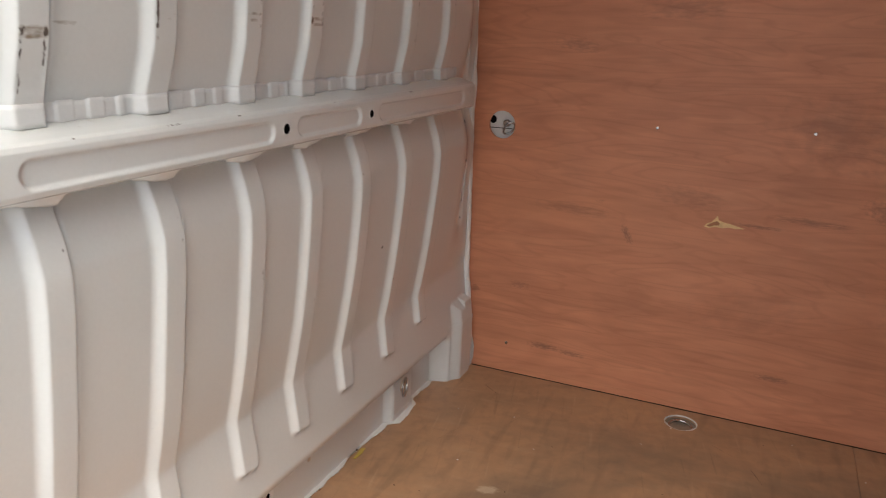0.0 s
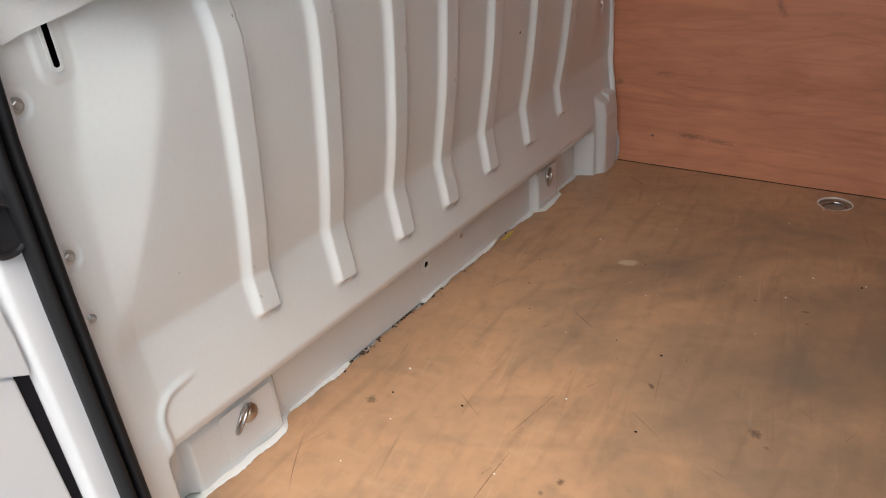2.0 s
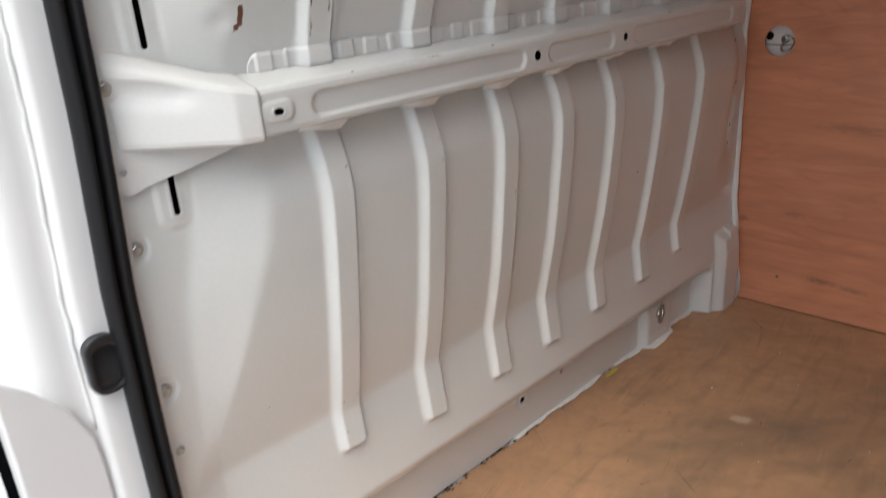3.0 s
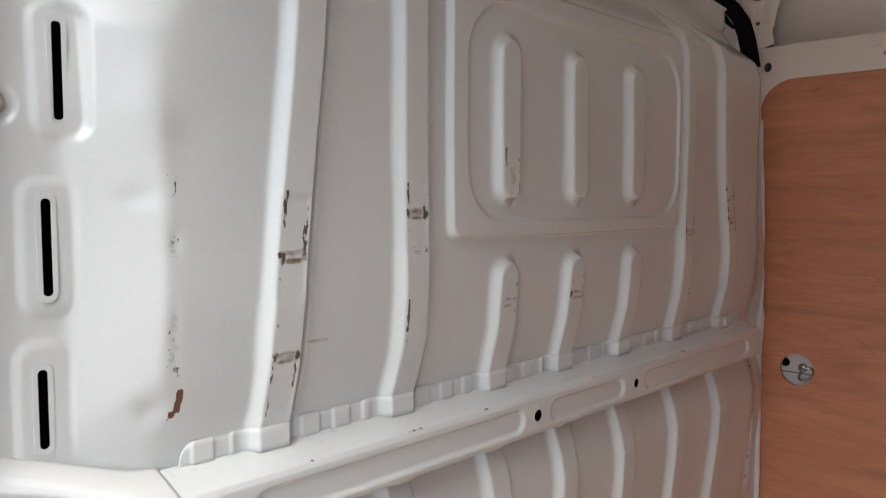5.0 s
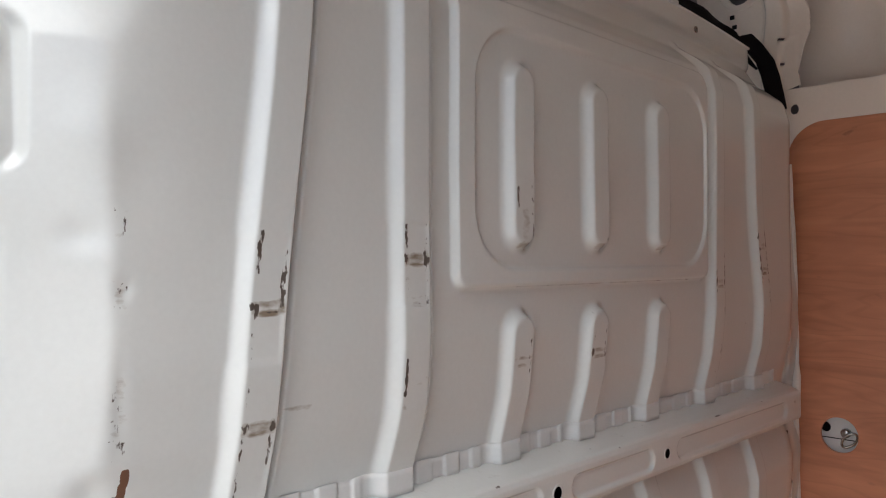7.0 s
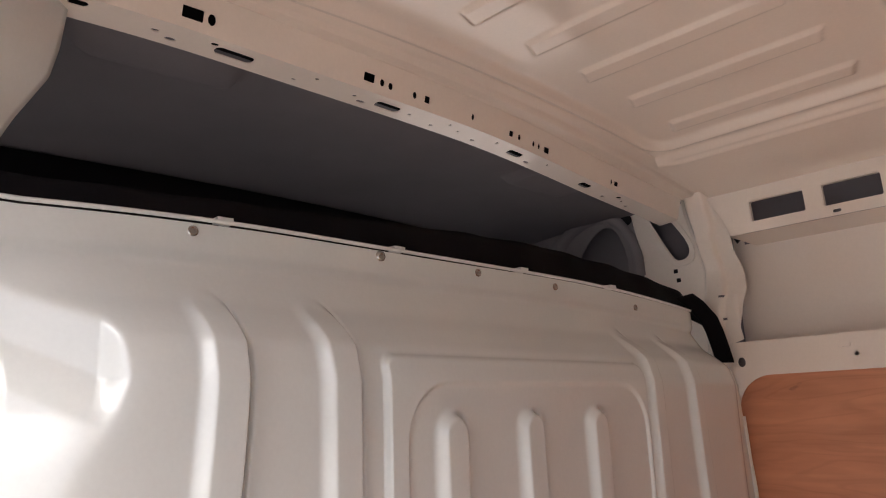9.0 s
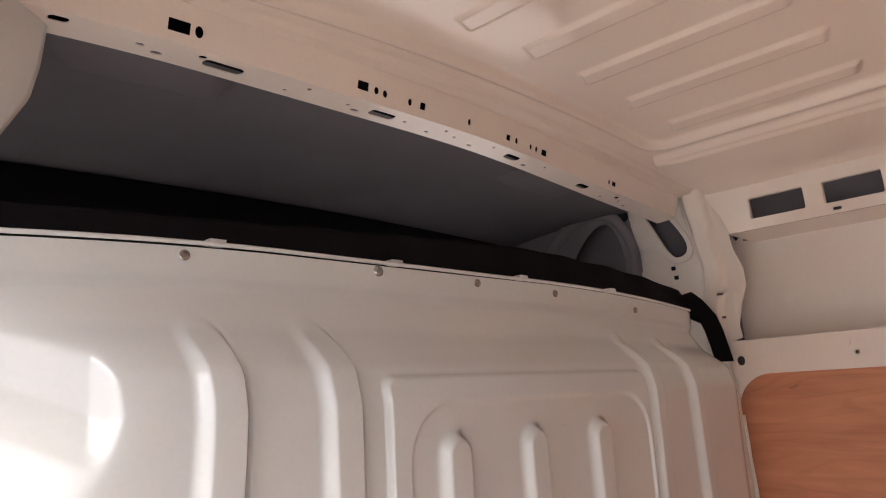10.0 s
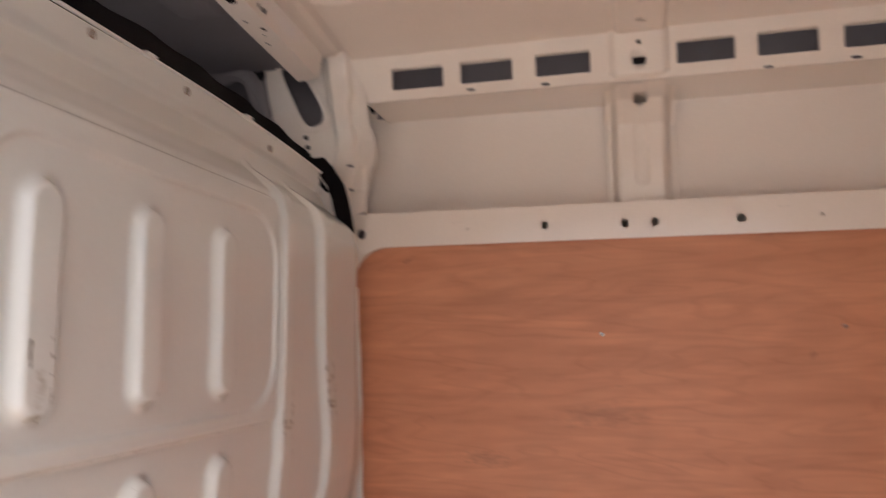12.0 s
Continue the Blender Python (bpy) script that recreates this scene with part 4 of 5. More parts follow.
def blot(cx, cz, w, h, seed, n=22, point=0.0):
    """A ragged patch outline, drawn out to one side."""
    r = random.Random(seed)
    return [(cx + w * math.cos(a) * r.uniform(0.65, 1.1) * (1 + point * max(0, math.cos(a))), cz + h * math.sin(a) * r.uniform(0.5, 1.1)) for a in np.linspace(0, 6.28, n, endpoint=False)]


chip = thing("torn_veneer", "torn patch of veneer with a pale yellow splintered edge", "torn veneer")
shape = [(0.664, 0.556), (0.672, 0.566), (0.682, 0.570), (0.690, 0.580), (0.697, 0.590), (0.700, 0.578), (0.712, 0.574), (0.730, 0.571), (0.752, 0.566), (0.768, 0.562), (0.745, 0.559), (0.728, 0.561), (0.714, 0.557), (0.692, 0.558), (0.678, 0.553)]
part("pale_wood", plate(shape, [], 0.0006, lambda u, v, w: (u, -w, v)), WOODCHIP, chip)
core = [(0.670, 0.559), (0.678, 0.565), (0.688, 0.571), (0.696, 0.575), (0.704, 0.570), (0.702, 0.564), (0.690, 0.562), (0.680, 0.557)]
part("bare_core", plate(core, [], 0.0006, lambda u, v, w: (u, -0.0004 - w, v)), material("bare_core_veneer", (0.36, 0.16, 0.075), 0.7, var=0.25, scale=40, fine=120, bump=0.3), chip, "brown bare wood in the middle")

# lashing point behind the hole of the lining
hid = thing("lining_lashing_ring", "steel lashing ring behind a round hole of the plywood", "lashing ring")
backing = part("backing", plate(disc(PLY_HOLE[0], PLY_HOLE[1], 0.06, 24), [disc(PLY_HOLE[0] - 0.036, PLY_HOLE[1] + 0.012, 0.012, 12, 0.012)], 0.002, lambda u, v, w: (u, 0.020 + w, v)), PAINT, hid, "white painted backing metal")
# flat dark disc whose colour stands for the shade behind the backing
part("hollow", plate(disc(PLY_HOLE[0], PLY_HOLE[1], 0.06, 16), [], 0.002, lambda u, v, w: (u, 0.05 + w, v)), DARK, hid)
part("seam", box(PLY_HOLE[0] - 0.05, 0.0185, PLY_HOLE[1] - 0.013, PLY_HOLE[0] + 0.04, 0.0195, PLY_HOLE[1] - 0.011), DARK, hid)
M = Matrix.Translation((PLY_HOLE[0] + 0.010, 0.019, PLY_HOLE[1] + 0.004)) @ ROT_Y
part("bolt", lathe([(0.011, 0), (0.011, 0.008), (0.008, 0.012), (0.003, 0.013)], 18, M), STEEL, hid)
part("ring", ring_bar(Matrix.Translation((PLY_HOLE[0] + 0.020, 0.006, PLY_HOLE[1] - 0.010)) @ pose(0, 0, 0, 90, 0, 0) @ pose(0, 0, 0, 0, 30, -40), 0.013, 0.021, 0.003), STEEL, hid)

# white seam between bulkhead and lining
seam = [(float(np.interp(z, (0.12, 0.26, 0.32, 0.40, 0.8, 0.93, 1.19, 1.4), (-0.004, -0.014, -0.022, -0.022, -0.026, -0.020, -0.023, -0.033))), -0.011, z) for z in np.linspace(0.10, 1.42, 40)]
tagged(part("corner_seam", tube(seam, [(0.0095 if i < 25 else 0.0055) + 0.0008 * math.sin(i * 1.7) for i in range(40)], 8), SEALANT), "white sealed seam between the bulkhead and the plywood lining", "sealant")
web = plate([(-0.05, 0.0), (0.004, 0.0), (0.012, 0.03), (0.013, 0.07), (0.002, 0.12), (-0.012, 0.16), (-0.05, 0.17)], [], 0.004, lambda u, v, w: (u, -0.006 - w, v))
tagged(part("corner_web", web, PAINT), "white painted steel corner web at the plywood's foot", "corner web", kind="structure")

# ---- far side of the body above the lining ----
skin_x = np.linspace(-0.12, 3.1, 90)
skin_z = np.linspace(-0.05, 2.0, 60)
SX, SZ = np.meshgrid(skin_x, skin_z)
SY = 0.100 + 0 * SX - 0.05 * np.clip((SZ - 1.62) / 0.38, 0, 1) ** 2 + 0.0035 * np.sin(SX * 7 + 0.6 * np.sin(SZ * 5)) * np.sin(SZ * 6)
outer_skin = grid("outer_skin", SX, SY, SZ, SKIN)
tagged(outer_skin, "white inner face of the van's outer side skin", "side panel", kind="structure")

# waist rail whose lower edge frames the plywood
r = 0.085
rail_out = dense([(-0.085, 1.602), (-0.085, 1.40), (-0.050, 1.385)], 0.1)[:-1] + [(-0.062, 1.36), (-0.040, 1.40)] + arc(-0.040 + r, 1.517 - r, r, 180, 90) + [(0.6, 1.515), (1.5, 1.511), (3.1, 1.508), (3.1, 1.595), (1.5, 1.594), (0.4, 1.600)]
HOLES = [disc(-0.022, 1.552, 0.010, 14, 0.012), disc(0.245, 1.552, 0.005, 10), disc(0.428, 1.553, 0.008, 12, 0.010), disc(0.610, 1.55, 0.0085, 12, 0.011),
         disc(0.676, 1.549, 0.0085, 12, 0.011), disc(0.858, 1.549, 0.010, 12, 0.011), disc(1.02, 1.549, 0.005, 10), disc(1.2, 1.549, 0.009, 12)]
waist = part("waist_rail", plate(rail_out, HOLES, 0.002, lambda u, v, w: (u, -0.004 - w, v)), ROOFPAINT)
tagged(waist, "cream-white steel waist rail with punched holes above the plywood", "body rail", kind="structure")
part("ledge", box(-0.05, -0.004, 1.590, 3.1, 0.10, 1.594), ROOFPAINT, waist)
for x in (0.22, 0.95):
    part("weld_bead", plate(rrect(x, 1.575, 0.03, 0.012, 0.005), [], 0.003, lambda u, v, w: (u, -0.006 - w, v)), ROOFPAINT, waist)

# cant rail with its row of openings
WIN = [(0.146, 0.130), (0.312, 0.126), (0.488, 0.126), (0.792, 0.130), (0.961, 0.124), (1.13, 0.126), (1.43, 0.126), (1.60, 0.126), (1.77, 0.126)]


def cant(u, v, w):
    return (u, -0.100 + (1.972 - v) * 0.14 + w, v)


cant_out = dense([(0.025, 1.858), (3.1, 1.848), (3.1, 1.975), (-0.01, 1.985), (-0.02, 1.96), (0.012, 1.90)], 0.12)
small = [rrect(0.275, 1.868, 0.018, 0.007, 0.003, 2), rrect(0.448, 1.865, 0.018, 0.007, 0.003, 2), rrect(0.92, 1.858, 0.018, 0.007, 0.003, 2), rrect(1.09, 1.862, 0.02, 0.007, 0.003, 2)]
cant_rail = part("cant_rail", plate(cant_out, [rrect(x, 1.908, w, 0.053, 0.005, 3) for x, w in WIN] + small, 0.002, cant), ROOFPAINT)
tagged(cant_rail, "cream-white steel roof rail with a row of rectangular openings", "roof rail", kind="structure")
for x, w in WIN:
    lip = plate(rrect(x, 1.908, w + 0.004, 0.057, 0.006, 3), [rrect(x, 1.908, w - 0.004, 0.049, 0.004, 3)], 0.012, lambda u, v, k: cant(u, v, k + 0.0025))
    part("opening_lip", lip, ROOFPAINT, cant_rail)
under = grid("underside", *np.meshgrid(np.linspace(0.02, 3.1, 30), np.linspace(0, 1, 8))[:1], np.meshgrid(np.linspace(0.02, 3.1, 30), np.linspace(-0.084, 0.095, 8))[1],
             1.8570 - 0.00325 * np.meshgrid(np.linspace(0.02, 3.1, 30), np.linspace(0, 1, 8))[0], ROOFPAINT, cant_rail)
# added grey sheet: the shade behind the openings is put into its colour
tagged(part("rail_hollow_shade", box(0.0, 0.052, 1.86, 3.1, 0.056, 1.99), LINER_AND_SHADE), "grey sheet standing for the shade behind the roof rail's openings", "hollow", kind="structure")

# upright between the two rails, going on across the roof
upr = thing("side_upright", "cream-white steel upright with pressed slots between the rails", "body pillar", kind="structure")
px = np.linspace(0.575, 0.735, 60)
pz = np.linspace(1.585, 1.99, 110)
PX, PZ = np.meshgrid(px, pz)
hat = sstep(0.585, 0.607, PX) * (1 - sstep(0.703, 0.725, PX))
PY = np.interp(PZ, (1.59, 1.66, 1.79, 1.84, 1.858, 1.866, 1.975, 1.99), (0.05, 0.045, 0.03, -0.01, -0.070, -0.094, -0.110, -0.112)) + 0.04 * (1 - hat) * (PZ < 1.87) + 0.012 * (1 - hat) * (PZ >= 1.87)
PY = np.minimum(PY, 0.099)
PY = PY + 0.004 * sstep(0.002, -0.004, rounded(PX, PZ, 0.655, 1.72, 0.016, 0.075, 0.016))
for zc in (1.845, 1.90):
    PY = PY + 0.008 * sstep(0.002, -0.005, np.hypot(PX - 0.655, (PZ - zc) * 0.8) - 0.017)
cx, cz = (PX[:-1, :-1] + PX[1:, 1:]) / 2, (PZ[:-1, :-1] + PZ[1:, 1:]) / 2
keep = ~((np.abs(cx - 0.655) < 0.015) & (np.abs(cz - 1.838) < 0.007)) & ~(np.hypot(cx - 0.655, cz - 1.895) < 0.006) & ~(np.hypot(cx - 0.655, cz - 1.935) < 0.005)
thick(grid("hat_section", PX, PY, PZ, ROOFPAINT, upr, "", keep), 0.002, 1)
# thin dark boxes behind the two holes, painted shade rather than metal
part("hole_shade", box(0.640, -0.0965, 1.886, 0.670, -0.0955, 1.903), DARK, upr)
part("hole_shade", box(0.640, -0.1010, 1.928, 0.670, -0.1000, 1.943), DARK, upr)

# corner pillar between bulkhead, roof and side
cz_ = np.linspace(1.36, 1.99, 110)
cu = np.linspace(0, 1, 40)
CU, CZ = np.meshgrid(cu, cz_)
redge = np.interp(CZ, (1.36, 1.60, 1.605, 1.64, 1.70, 1.735, 1.78, 1.83, 1.872, 1.89, 1.99), (-0.05, -0.045, -0.004, -0.010, 0.004, 0.020, 0.018, 0.002, 0.008, 0.030, 0.040))
ledge_ = np.interp(CZ, (1.36, 1.70, 1.80, 1.99), (-0.115, -0.11, -0.098, -0.100))
CX = ledge_ + (redge - ledge_) * CU
CY = -0.013 - 0.085 * sstep(1.78, 1.99, CZ) - 0.016 * sstep(0.10, 0.22, CU) * (1 - sstep(0.50, 0.62, CU)) * sstep(1.60, 1.66, CZ) + 0.02 * sstep(0.2, 0.0, CU)
CY = CY - 0.004 * sstep(0.003, -0.003, rounded(CX, CZ, -0.030, 1.690, 0.018, 0.030, 0.004))
c1, c2 = (CX[:-1, :-1] + CX[1:, 1:]) / 2, (CZ[:-1, :-1] + CZ[1:, 1:]) / 2
keep = ~((np.abs(c1 + 0.045) < 0.006) & (np.abs(c2 - 1.722) < 0.004)) & ~((np.abs(c1 + 0.045) < 0.006) & (np.abs(c2 - 1.662) < 0.004))
pillar = tagged(thick(grid("corner_pillar", CX, CY, CZ, ROOFPAINT, None, "", keep), 0.002, 1), "cream-white steel corner pillar beside the roof rail", "body pillar", kind="structure")
part("notch", plate([(0.0, 1.872), (0.034, 1.868), (0.012, 1.85)], [], 0.003, lambda u, v, w: (u, -0.020 - w, v)), DARK, pillar, "dark triangular notch")

# cab side behind the bulkhead: arch and openings
WINDOW = soft([(-0.128, 1.880), (-0.134, 1.840), (-0.184, 1.840), (-0.226, 1.965), (-0.226, 1.990), (-0.178, 1.980)])
RIM = soft([(-0.112, 1.875), (-0.120, 1.822), (-0.197, 1.824), (-0.242, 1.955), (-0.240, 2.002), (-0.164, 1.993)])
ARCHED = soft([(-0.325, 1.76), (-0.322, 1.935), (-0.350, 1.972), (-0.410, 1.955), (-0.50, 1.885), (-0.58, 1.76)])


def cab_wall(lift):
    return lambda u, v, w: (u, 0.005 - lift + w - 0.05 * float(sstep(1.86, 2.0, v)), v)


side_panel = part("cab_side_panel", plate(dense([(-0.275, 1.50), (-0.085, 1.50), (-0.085, 2.005), (-0.275, 2.005)], 0.06), [WINDOW], 0.003, cab_wall(0)), ROOFPAINT)
part("cab_trim_panel", plate(dense([(-0.85, 1.50), (-0.2755, 1.50), (-0.2755, 2.005), (-0.85, 2.005)], 0.06), [ARCHED], 0.003, cab_wall(0)), TRIM, side_panel, "grey moulded trim panel")
tagged(side_panel, "white steel cab side and grey trim with rounded openings", "side panel", kind="structure")
part("opening_backing", box(-0.96, 0.070, 1.5, -0.040, 0.074, 2.071), LINER_AND_SHADE, side_panel, "grey trim behind the openings")
for at in ((-0.178, 1.812), (-0.172, 1.786), (-0.30, 1.925)):
    part("square_hole", plate(rrect(at[0], at[1], 0.012, 0.011, 0.001, 1), [], 0.001, cab_wall(0.002)), DARK, side_panel)
part("round_hole", plate(disc(-0.296, 1.975, 0.024, 18, 0.016), [], 0.001, cab_wall(0.002)), DARK, side_panel)
ARCH = [(-0.64, 1.80), (-0.585, 1.90), (-0.52, 1.955), (-0.44, 1.992), (-0.375, 2.000), (-0.325, 1.985), (-0.300, 1.95), (-0.288, 1.90), (-0.285, 1.80)]
at_ = np.linspace(0, 8, 60)
ax_, az_ = (np.convolve(np.pad(np.interp(at_, range(9), [p[k] for p in ARCH]), 4, "edge"), np.ones(9) / 9, "valid") for k in (0, 1))
tx_, tz_ = np.gradient(ax_), np.gradient(az_)
tn_ = np.hypot(tx_, tz_)
wide = np.linspace(-1, 1, 7)[:, None] * 0.017
AX, AZ = ax_ + wide * tz_ / tn_, az_ - wide * tx_ / tn_
grid("arch", AX, 0.003 - 0.05 * sstep(1.86, 2.0, AZ) - 0.016 * np.sqrt(np.clip(1 - (wide / 0.0172) ** 2, 0, 1)), AZ, TRIM, side_panel, "grey moulded arch")
bevel(part("opening_frame", plate(RIM, [WINDOW], 0.005, cab_wall(0.006)), ROOFPAINT, side_panel, "cream-white rim of the rounded opening"), 0.002, 2)

# ---- roof ----
def roof_z(y):
    return 2.040 - 0.058 * np.clip((y + 0.93) / 0.83, -1.15, 1.15) ** 2


rx, ry = np.linspace(-0.012, 3.1, 640), np.linspace(-1.80, -0.085, 360)
RX, RY = np.meshgrid(rx, ry)
RZ = roof_z(RY)
for x0, x1 in ((0.004, 0.560), (0.745, 1.50), (1.70, 2.9)):
    fr = rounded(RX, RY, (x0 + x1) / 2, -0.93, (x1 - x0) / 2, 0.545, 0.05)
    RZ = RZ + 0.014 * sstep(0.004, -0.010, fr)
    RZ = RZ - 0.006 * np.exp(-((fr + 0.002) / 0.009) ** 2)
    RZ = RZ - 0.006 * sstep(0.048, 0.056, fr) * sstep(-0.36, -0.345, RY)
    for k in range(-3, 4):
        yc = -0.93 + 0.158 * k
        d = rounded(RX + 0.35 * (RY - yc), RY, (x0 + x1) / 2 - 0.012, yc, (x1 - x0) / 2 - 0.095, 0.025, 0.004)
        RZ = RZ - 0.0065 * sstep(0.001, -0.006, d)
roof = tagged(grid("ceiling", RX, RY, RZ, ROOFPAINT), "cream-white pressed steel roof skin with long beads", "ceiling", kind="structure")

# roof bow in line with the upright
by = np.linspace(-1.80, -0.088, 220)
bx = np.linspace(0.590, 0.728, 48)
BX, BY = np.meshgrid(bx, by)
hat = sstep(0.592, 0.612, BX) * (1 - sstep(0.706, 0.726, BX))
BZ = roof_z(BY) - 0.006 - 0.022 * hat
c1, c2 = (BX[:-1, :-1] + BX[1:, 1:]) / 2, (BY[:-1, :-1] + BY[1:, 1:]) / 2
keep = np.ones(c1.shape, bool)
for yh in (-0.155, -0.235, -0.26, -0.345, -0.40, -0.52, -0.70, -0.93, -1.2, -1.4):
    keep &= ~((np.abs(c1 - 0.66) < 0.009) & (np.abs(c2 - yh) < 0.006))
bow = tagged(thick(grid("roof_bow", BX, BY, BZ, ROOFPAINT, None, "", keep), 0.002, 1), "cream-white steel roof bow with punched holes", "roof bow", kind="structure")

# ---- header beam over the bulkhead ----
def beam_x(y):
    return -0.066 - 0.026 * float(sstep(-0.95, -0.35, y))


def beam_z(y):
    return 1.964 - 0.026 * max(0, (y + 1.1) / 0.75) ** 2 - 0.010 * max(0, (-1.4 - y) / 0.25) ** 2


FACE = [("r", -1.463, 0.021, 0.030, 0.016), ("o", -1.436, 0.021, 0.006, 0.008), ("r", -1.163, 0.021, 0.022, 0.014), ("o", -1.136, 0.020, 0.005, 0.006), ("o", -1.118, 0.019, 0.005, 0.006),
        ("o", -1.064, 0.019, 0.0045, 0.006), ("r", -1.035, 0.019, 0.012, 0.012), ("o", -0.920, 0.019, 0.004, 0.006), ("r", -0.808, 0.018, 0.012, 0.011), ("o", -0.782, 0.018, 0.0045, 0.006),
        ("o", -0.735, 0.018, 0.004, 0.006), ("o", -0.716, 0.018, 0.004, 0.006), ("r", -0.689, 0.017, 0.018, 0.012), ("o", -0.43, 0.017, 0.004, 0.006), ("r", -0.410, 0.017, 0.016, 0.010)]
holes = [rrect(y, v, a, b, 0.001, 1) if k == "r" else disc(y, v, a, 10, b) for k, y, v, a, b in FACE]
beam = part("header_beam", plate(dense([(-1.66, 0), (-0.12, 0), (-0.12, 0.052), (-1.66, 0.052)], 0.03), holes, 0.0015, lambda u, v, w: (beam_x(u) - w + v * 0.25, u, beam_z(u) + v)), ROOFPAINT)
tagged(beam, "cream-white steel roof header beam with punched holes and slots", "roof beam", kind="structure")
BOT = [(-1.60, 0.012, 0.006), (-1.50, 0.006, 0.003), (-1.475, 0.008, 0.004), (-1.42, 0.006, 0.004), (-1.385, 0.030, 0.009), (-1.28, 0.004, 0.003), (-1.25, 0.004, 0.003), (-1.17, 0.004, 0.003), (-1.15, 0.009, 0.004),
       (-1.10, 0.026, 0.009), (-1.05, 0.004, 0.003), (-0.99, 0.005, 0.003), (-0.96, 0.003, 0.003), (-0.93, 0.003, 0.003), (-0.88, 0.006, 0.003), (-0.83, 0.003, 0.003), (-0.762, 0.022, 0.009), (-0.71, 0.008, 0.004), (-0.66, 0.004, 0.003),
       (-0.50, 0.020, 0.009), (-0.41, 0.006, 0.004), (-0.37, 0.008, 0.005), (-0.345, 0.004, 0.003), (-0.31, 0.006, 0.004)]
bh = []
for i, (y, a, b) in enumerate(BOT):
    v = -0.026 - 0.010 * (i % 3 - 1) * (b < 0.008)
    bh.append(rrect(y, v, 2 * a, 2 * b, b * 0.9, 4) if a > 0.01 else disc(y, v, a, 10, b))
part("underside", plate(dense([(-1.66, 0), (-0.12, 0), (-0.12, -0.052), (-1.66, -0.052)], 0.03), bh, 0.0015, lambda u, v, w: (beam_x(u) + v, u, beam_z(u) + w - 0.0005 + v * 0.08)), ROOFPAINT, beam)
# dark sheets inside the beam paint the shade behind its holes
part("inside", plate(dense([(-1.66, 0), (-0.12, 0), (-0.12, 0.05), (-1.66, 0.05)], 0.05), [], 0.001, lambda u, v, w: (beam_x(u) - 0.034 - w, u, beam_z(u) + 0.004 + v)), DARK, beam, "dark sheet standing for the shade inside the beam")
part("inside", plate(dense([(-1.66, -0.004), (-0.13, -0.004), (-0.13, -0.05), (-1.66, -0.05)], 0.05), [], 0.001, lambda u, v, w: (beam_x(u) + v, u, beam_z(u) + 0.012 + w)), DARK, beam, "dark sheet standing for the shade inside the beam")
# folded ledge from the beam to the roof: a flat strip, a riser and a second strip
us = np.linspace(-1.70, -0.085, 130)
prof = [(0.0, 0.0), (0.03, 0.10), (0.07, 0.13), (0.40, 0.20), (0.46, 0.24), (0.52, 0.66), (0.56, 0.76), (0.64, 0.80), (0.96, 0.90), (1.06, 1.08)]
LX = np.array([[beam_x(u) + 0.013 + p[0] * (-0.010 - beam_x(u) - 0.013) for u in us] for p in prof])
LZ = np.array([[beam_z(u) + 0.052 + p[1] * (float(roof_z(np.float64(u))) - beam_z(u) - 0.052) for u in us] for p in prof])
LY = np.repeat(us[None, :], len(prof), 0)
thick(grid("ledge", LX, LY, LZ, ROOFPAINT, beam), 0.0015)

# ---- cab seen over the bulkhead ----
hx = np.linspace(-0.11, -0.78, 80)
hy = np.linspace(-1.75, -0.03, 140)
HX, HY = np.meshgrid(hx, hy)
HZ = 2.012 - 0.03 * np.clip((-0.40 - HX) / 0.35, 0, 1) ** 2 - 0.022 * np.clip((HY + 0.93) / 0.85, -1, 1) ** 2
HZ = HZ - 0.020 * sstep(0.004, -0.012, rounded(HX, HY + 0.5 * (HX + 0.2), -0.185, -1.45, 0.075, 0.13, 0.04)) - 0.014 * sstep(0.003, -0.006, rounded(HX, HY, -0.25, -0.46, 0.055, 0.10, 0.02))
tagged(thick(grid("cab_headliner", HX, HY, HZ, LINER_AND_SHADE), 0.006, 1), "dark grey moulded cab roof lining with sunken fields", "headliner", kind="structure")
shelf_y = np.linspace(-1.9, 0.10, 60)
shp = [(-0.95, 1.99), (-0.76, 1.995), (-0.72, 1.985), (-0.70, 1.965), (-0.69, 1.90), (-0.69, 1.72), (-0.71, 1.68), (-0.95, 1.68)]
GX = np.array([[p[0]] * 60 for p in shp])
GZ = np.array([[p[1] - 0.02 * ((y + 0.9) / 0.9) ** 2 for y in shelf_y] for p in shp])
GY = np.repeat(shelf_y[None, :], len(shp), 0)
tagged(thick(grid("cab_shelf", GX, GY, GZ, DARK), 0.01), "black overhead shelf front in the dark cab", "shelf", kind="structure")
tagged(part("cab_back_trim", box(-0.16, -1.85, -0.05, -0.14, 0.07, 1.45), DARK), "dark trim panel behind the bulkhead in the cab", "cab trim", kind="structure")
tagged(part("cab_end_near", box(-0.5, -1.90, -0.05, -0.16, -1.86, 2.0), DARK), "dark cab side trim", "cab trim", kind="structure")
tagged(part("cab_end_far", box(-1.6, 0.075, -0.05, -0.16, 0.11, 1.0), DARK), "dark cab side trim below the window", "cab trim", kind="structure")
tagged(part("cab_floor", box(-1.9, -1.9, -0.1, -0.16, 0.11, -0.06), DARK), "dark cab floor", "cab floor", kind="structure")
tagged(part("dashboard", box(-1.9, -1.9, -0.06, -1.4, 0.11, 0.95), PLASTIC), "dark dashboard under the windscreen", "dashboard", kind="structure")
tagged(part("cab_roof", box(-0.95, -1.92, 2.072, -0.042, 0.12, 2.09), DARK), "dark roof skin over the cab", "roof", kind="structure")

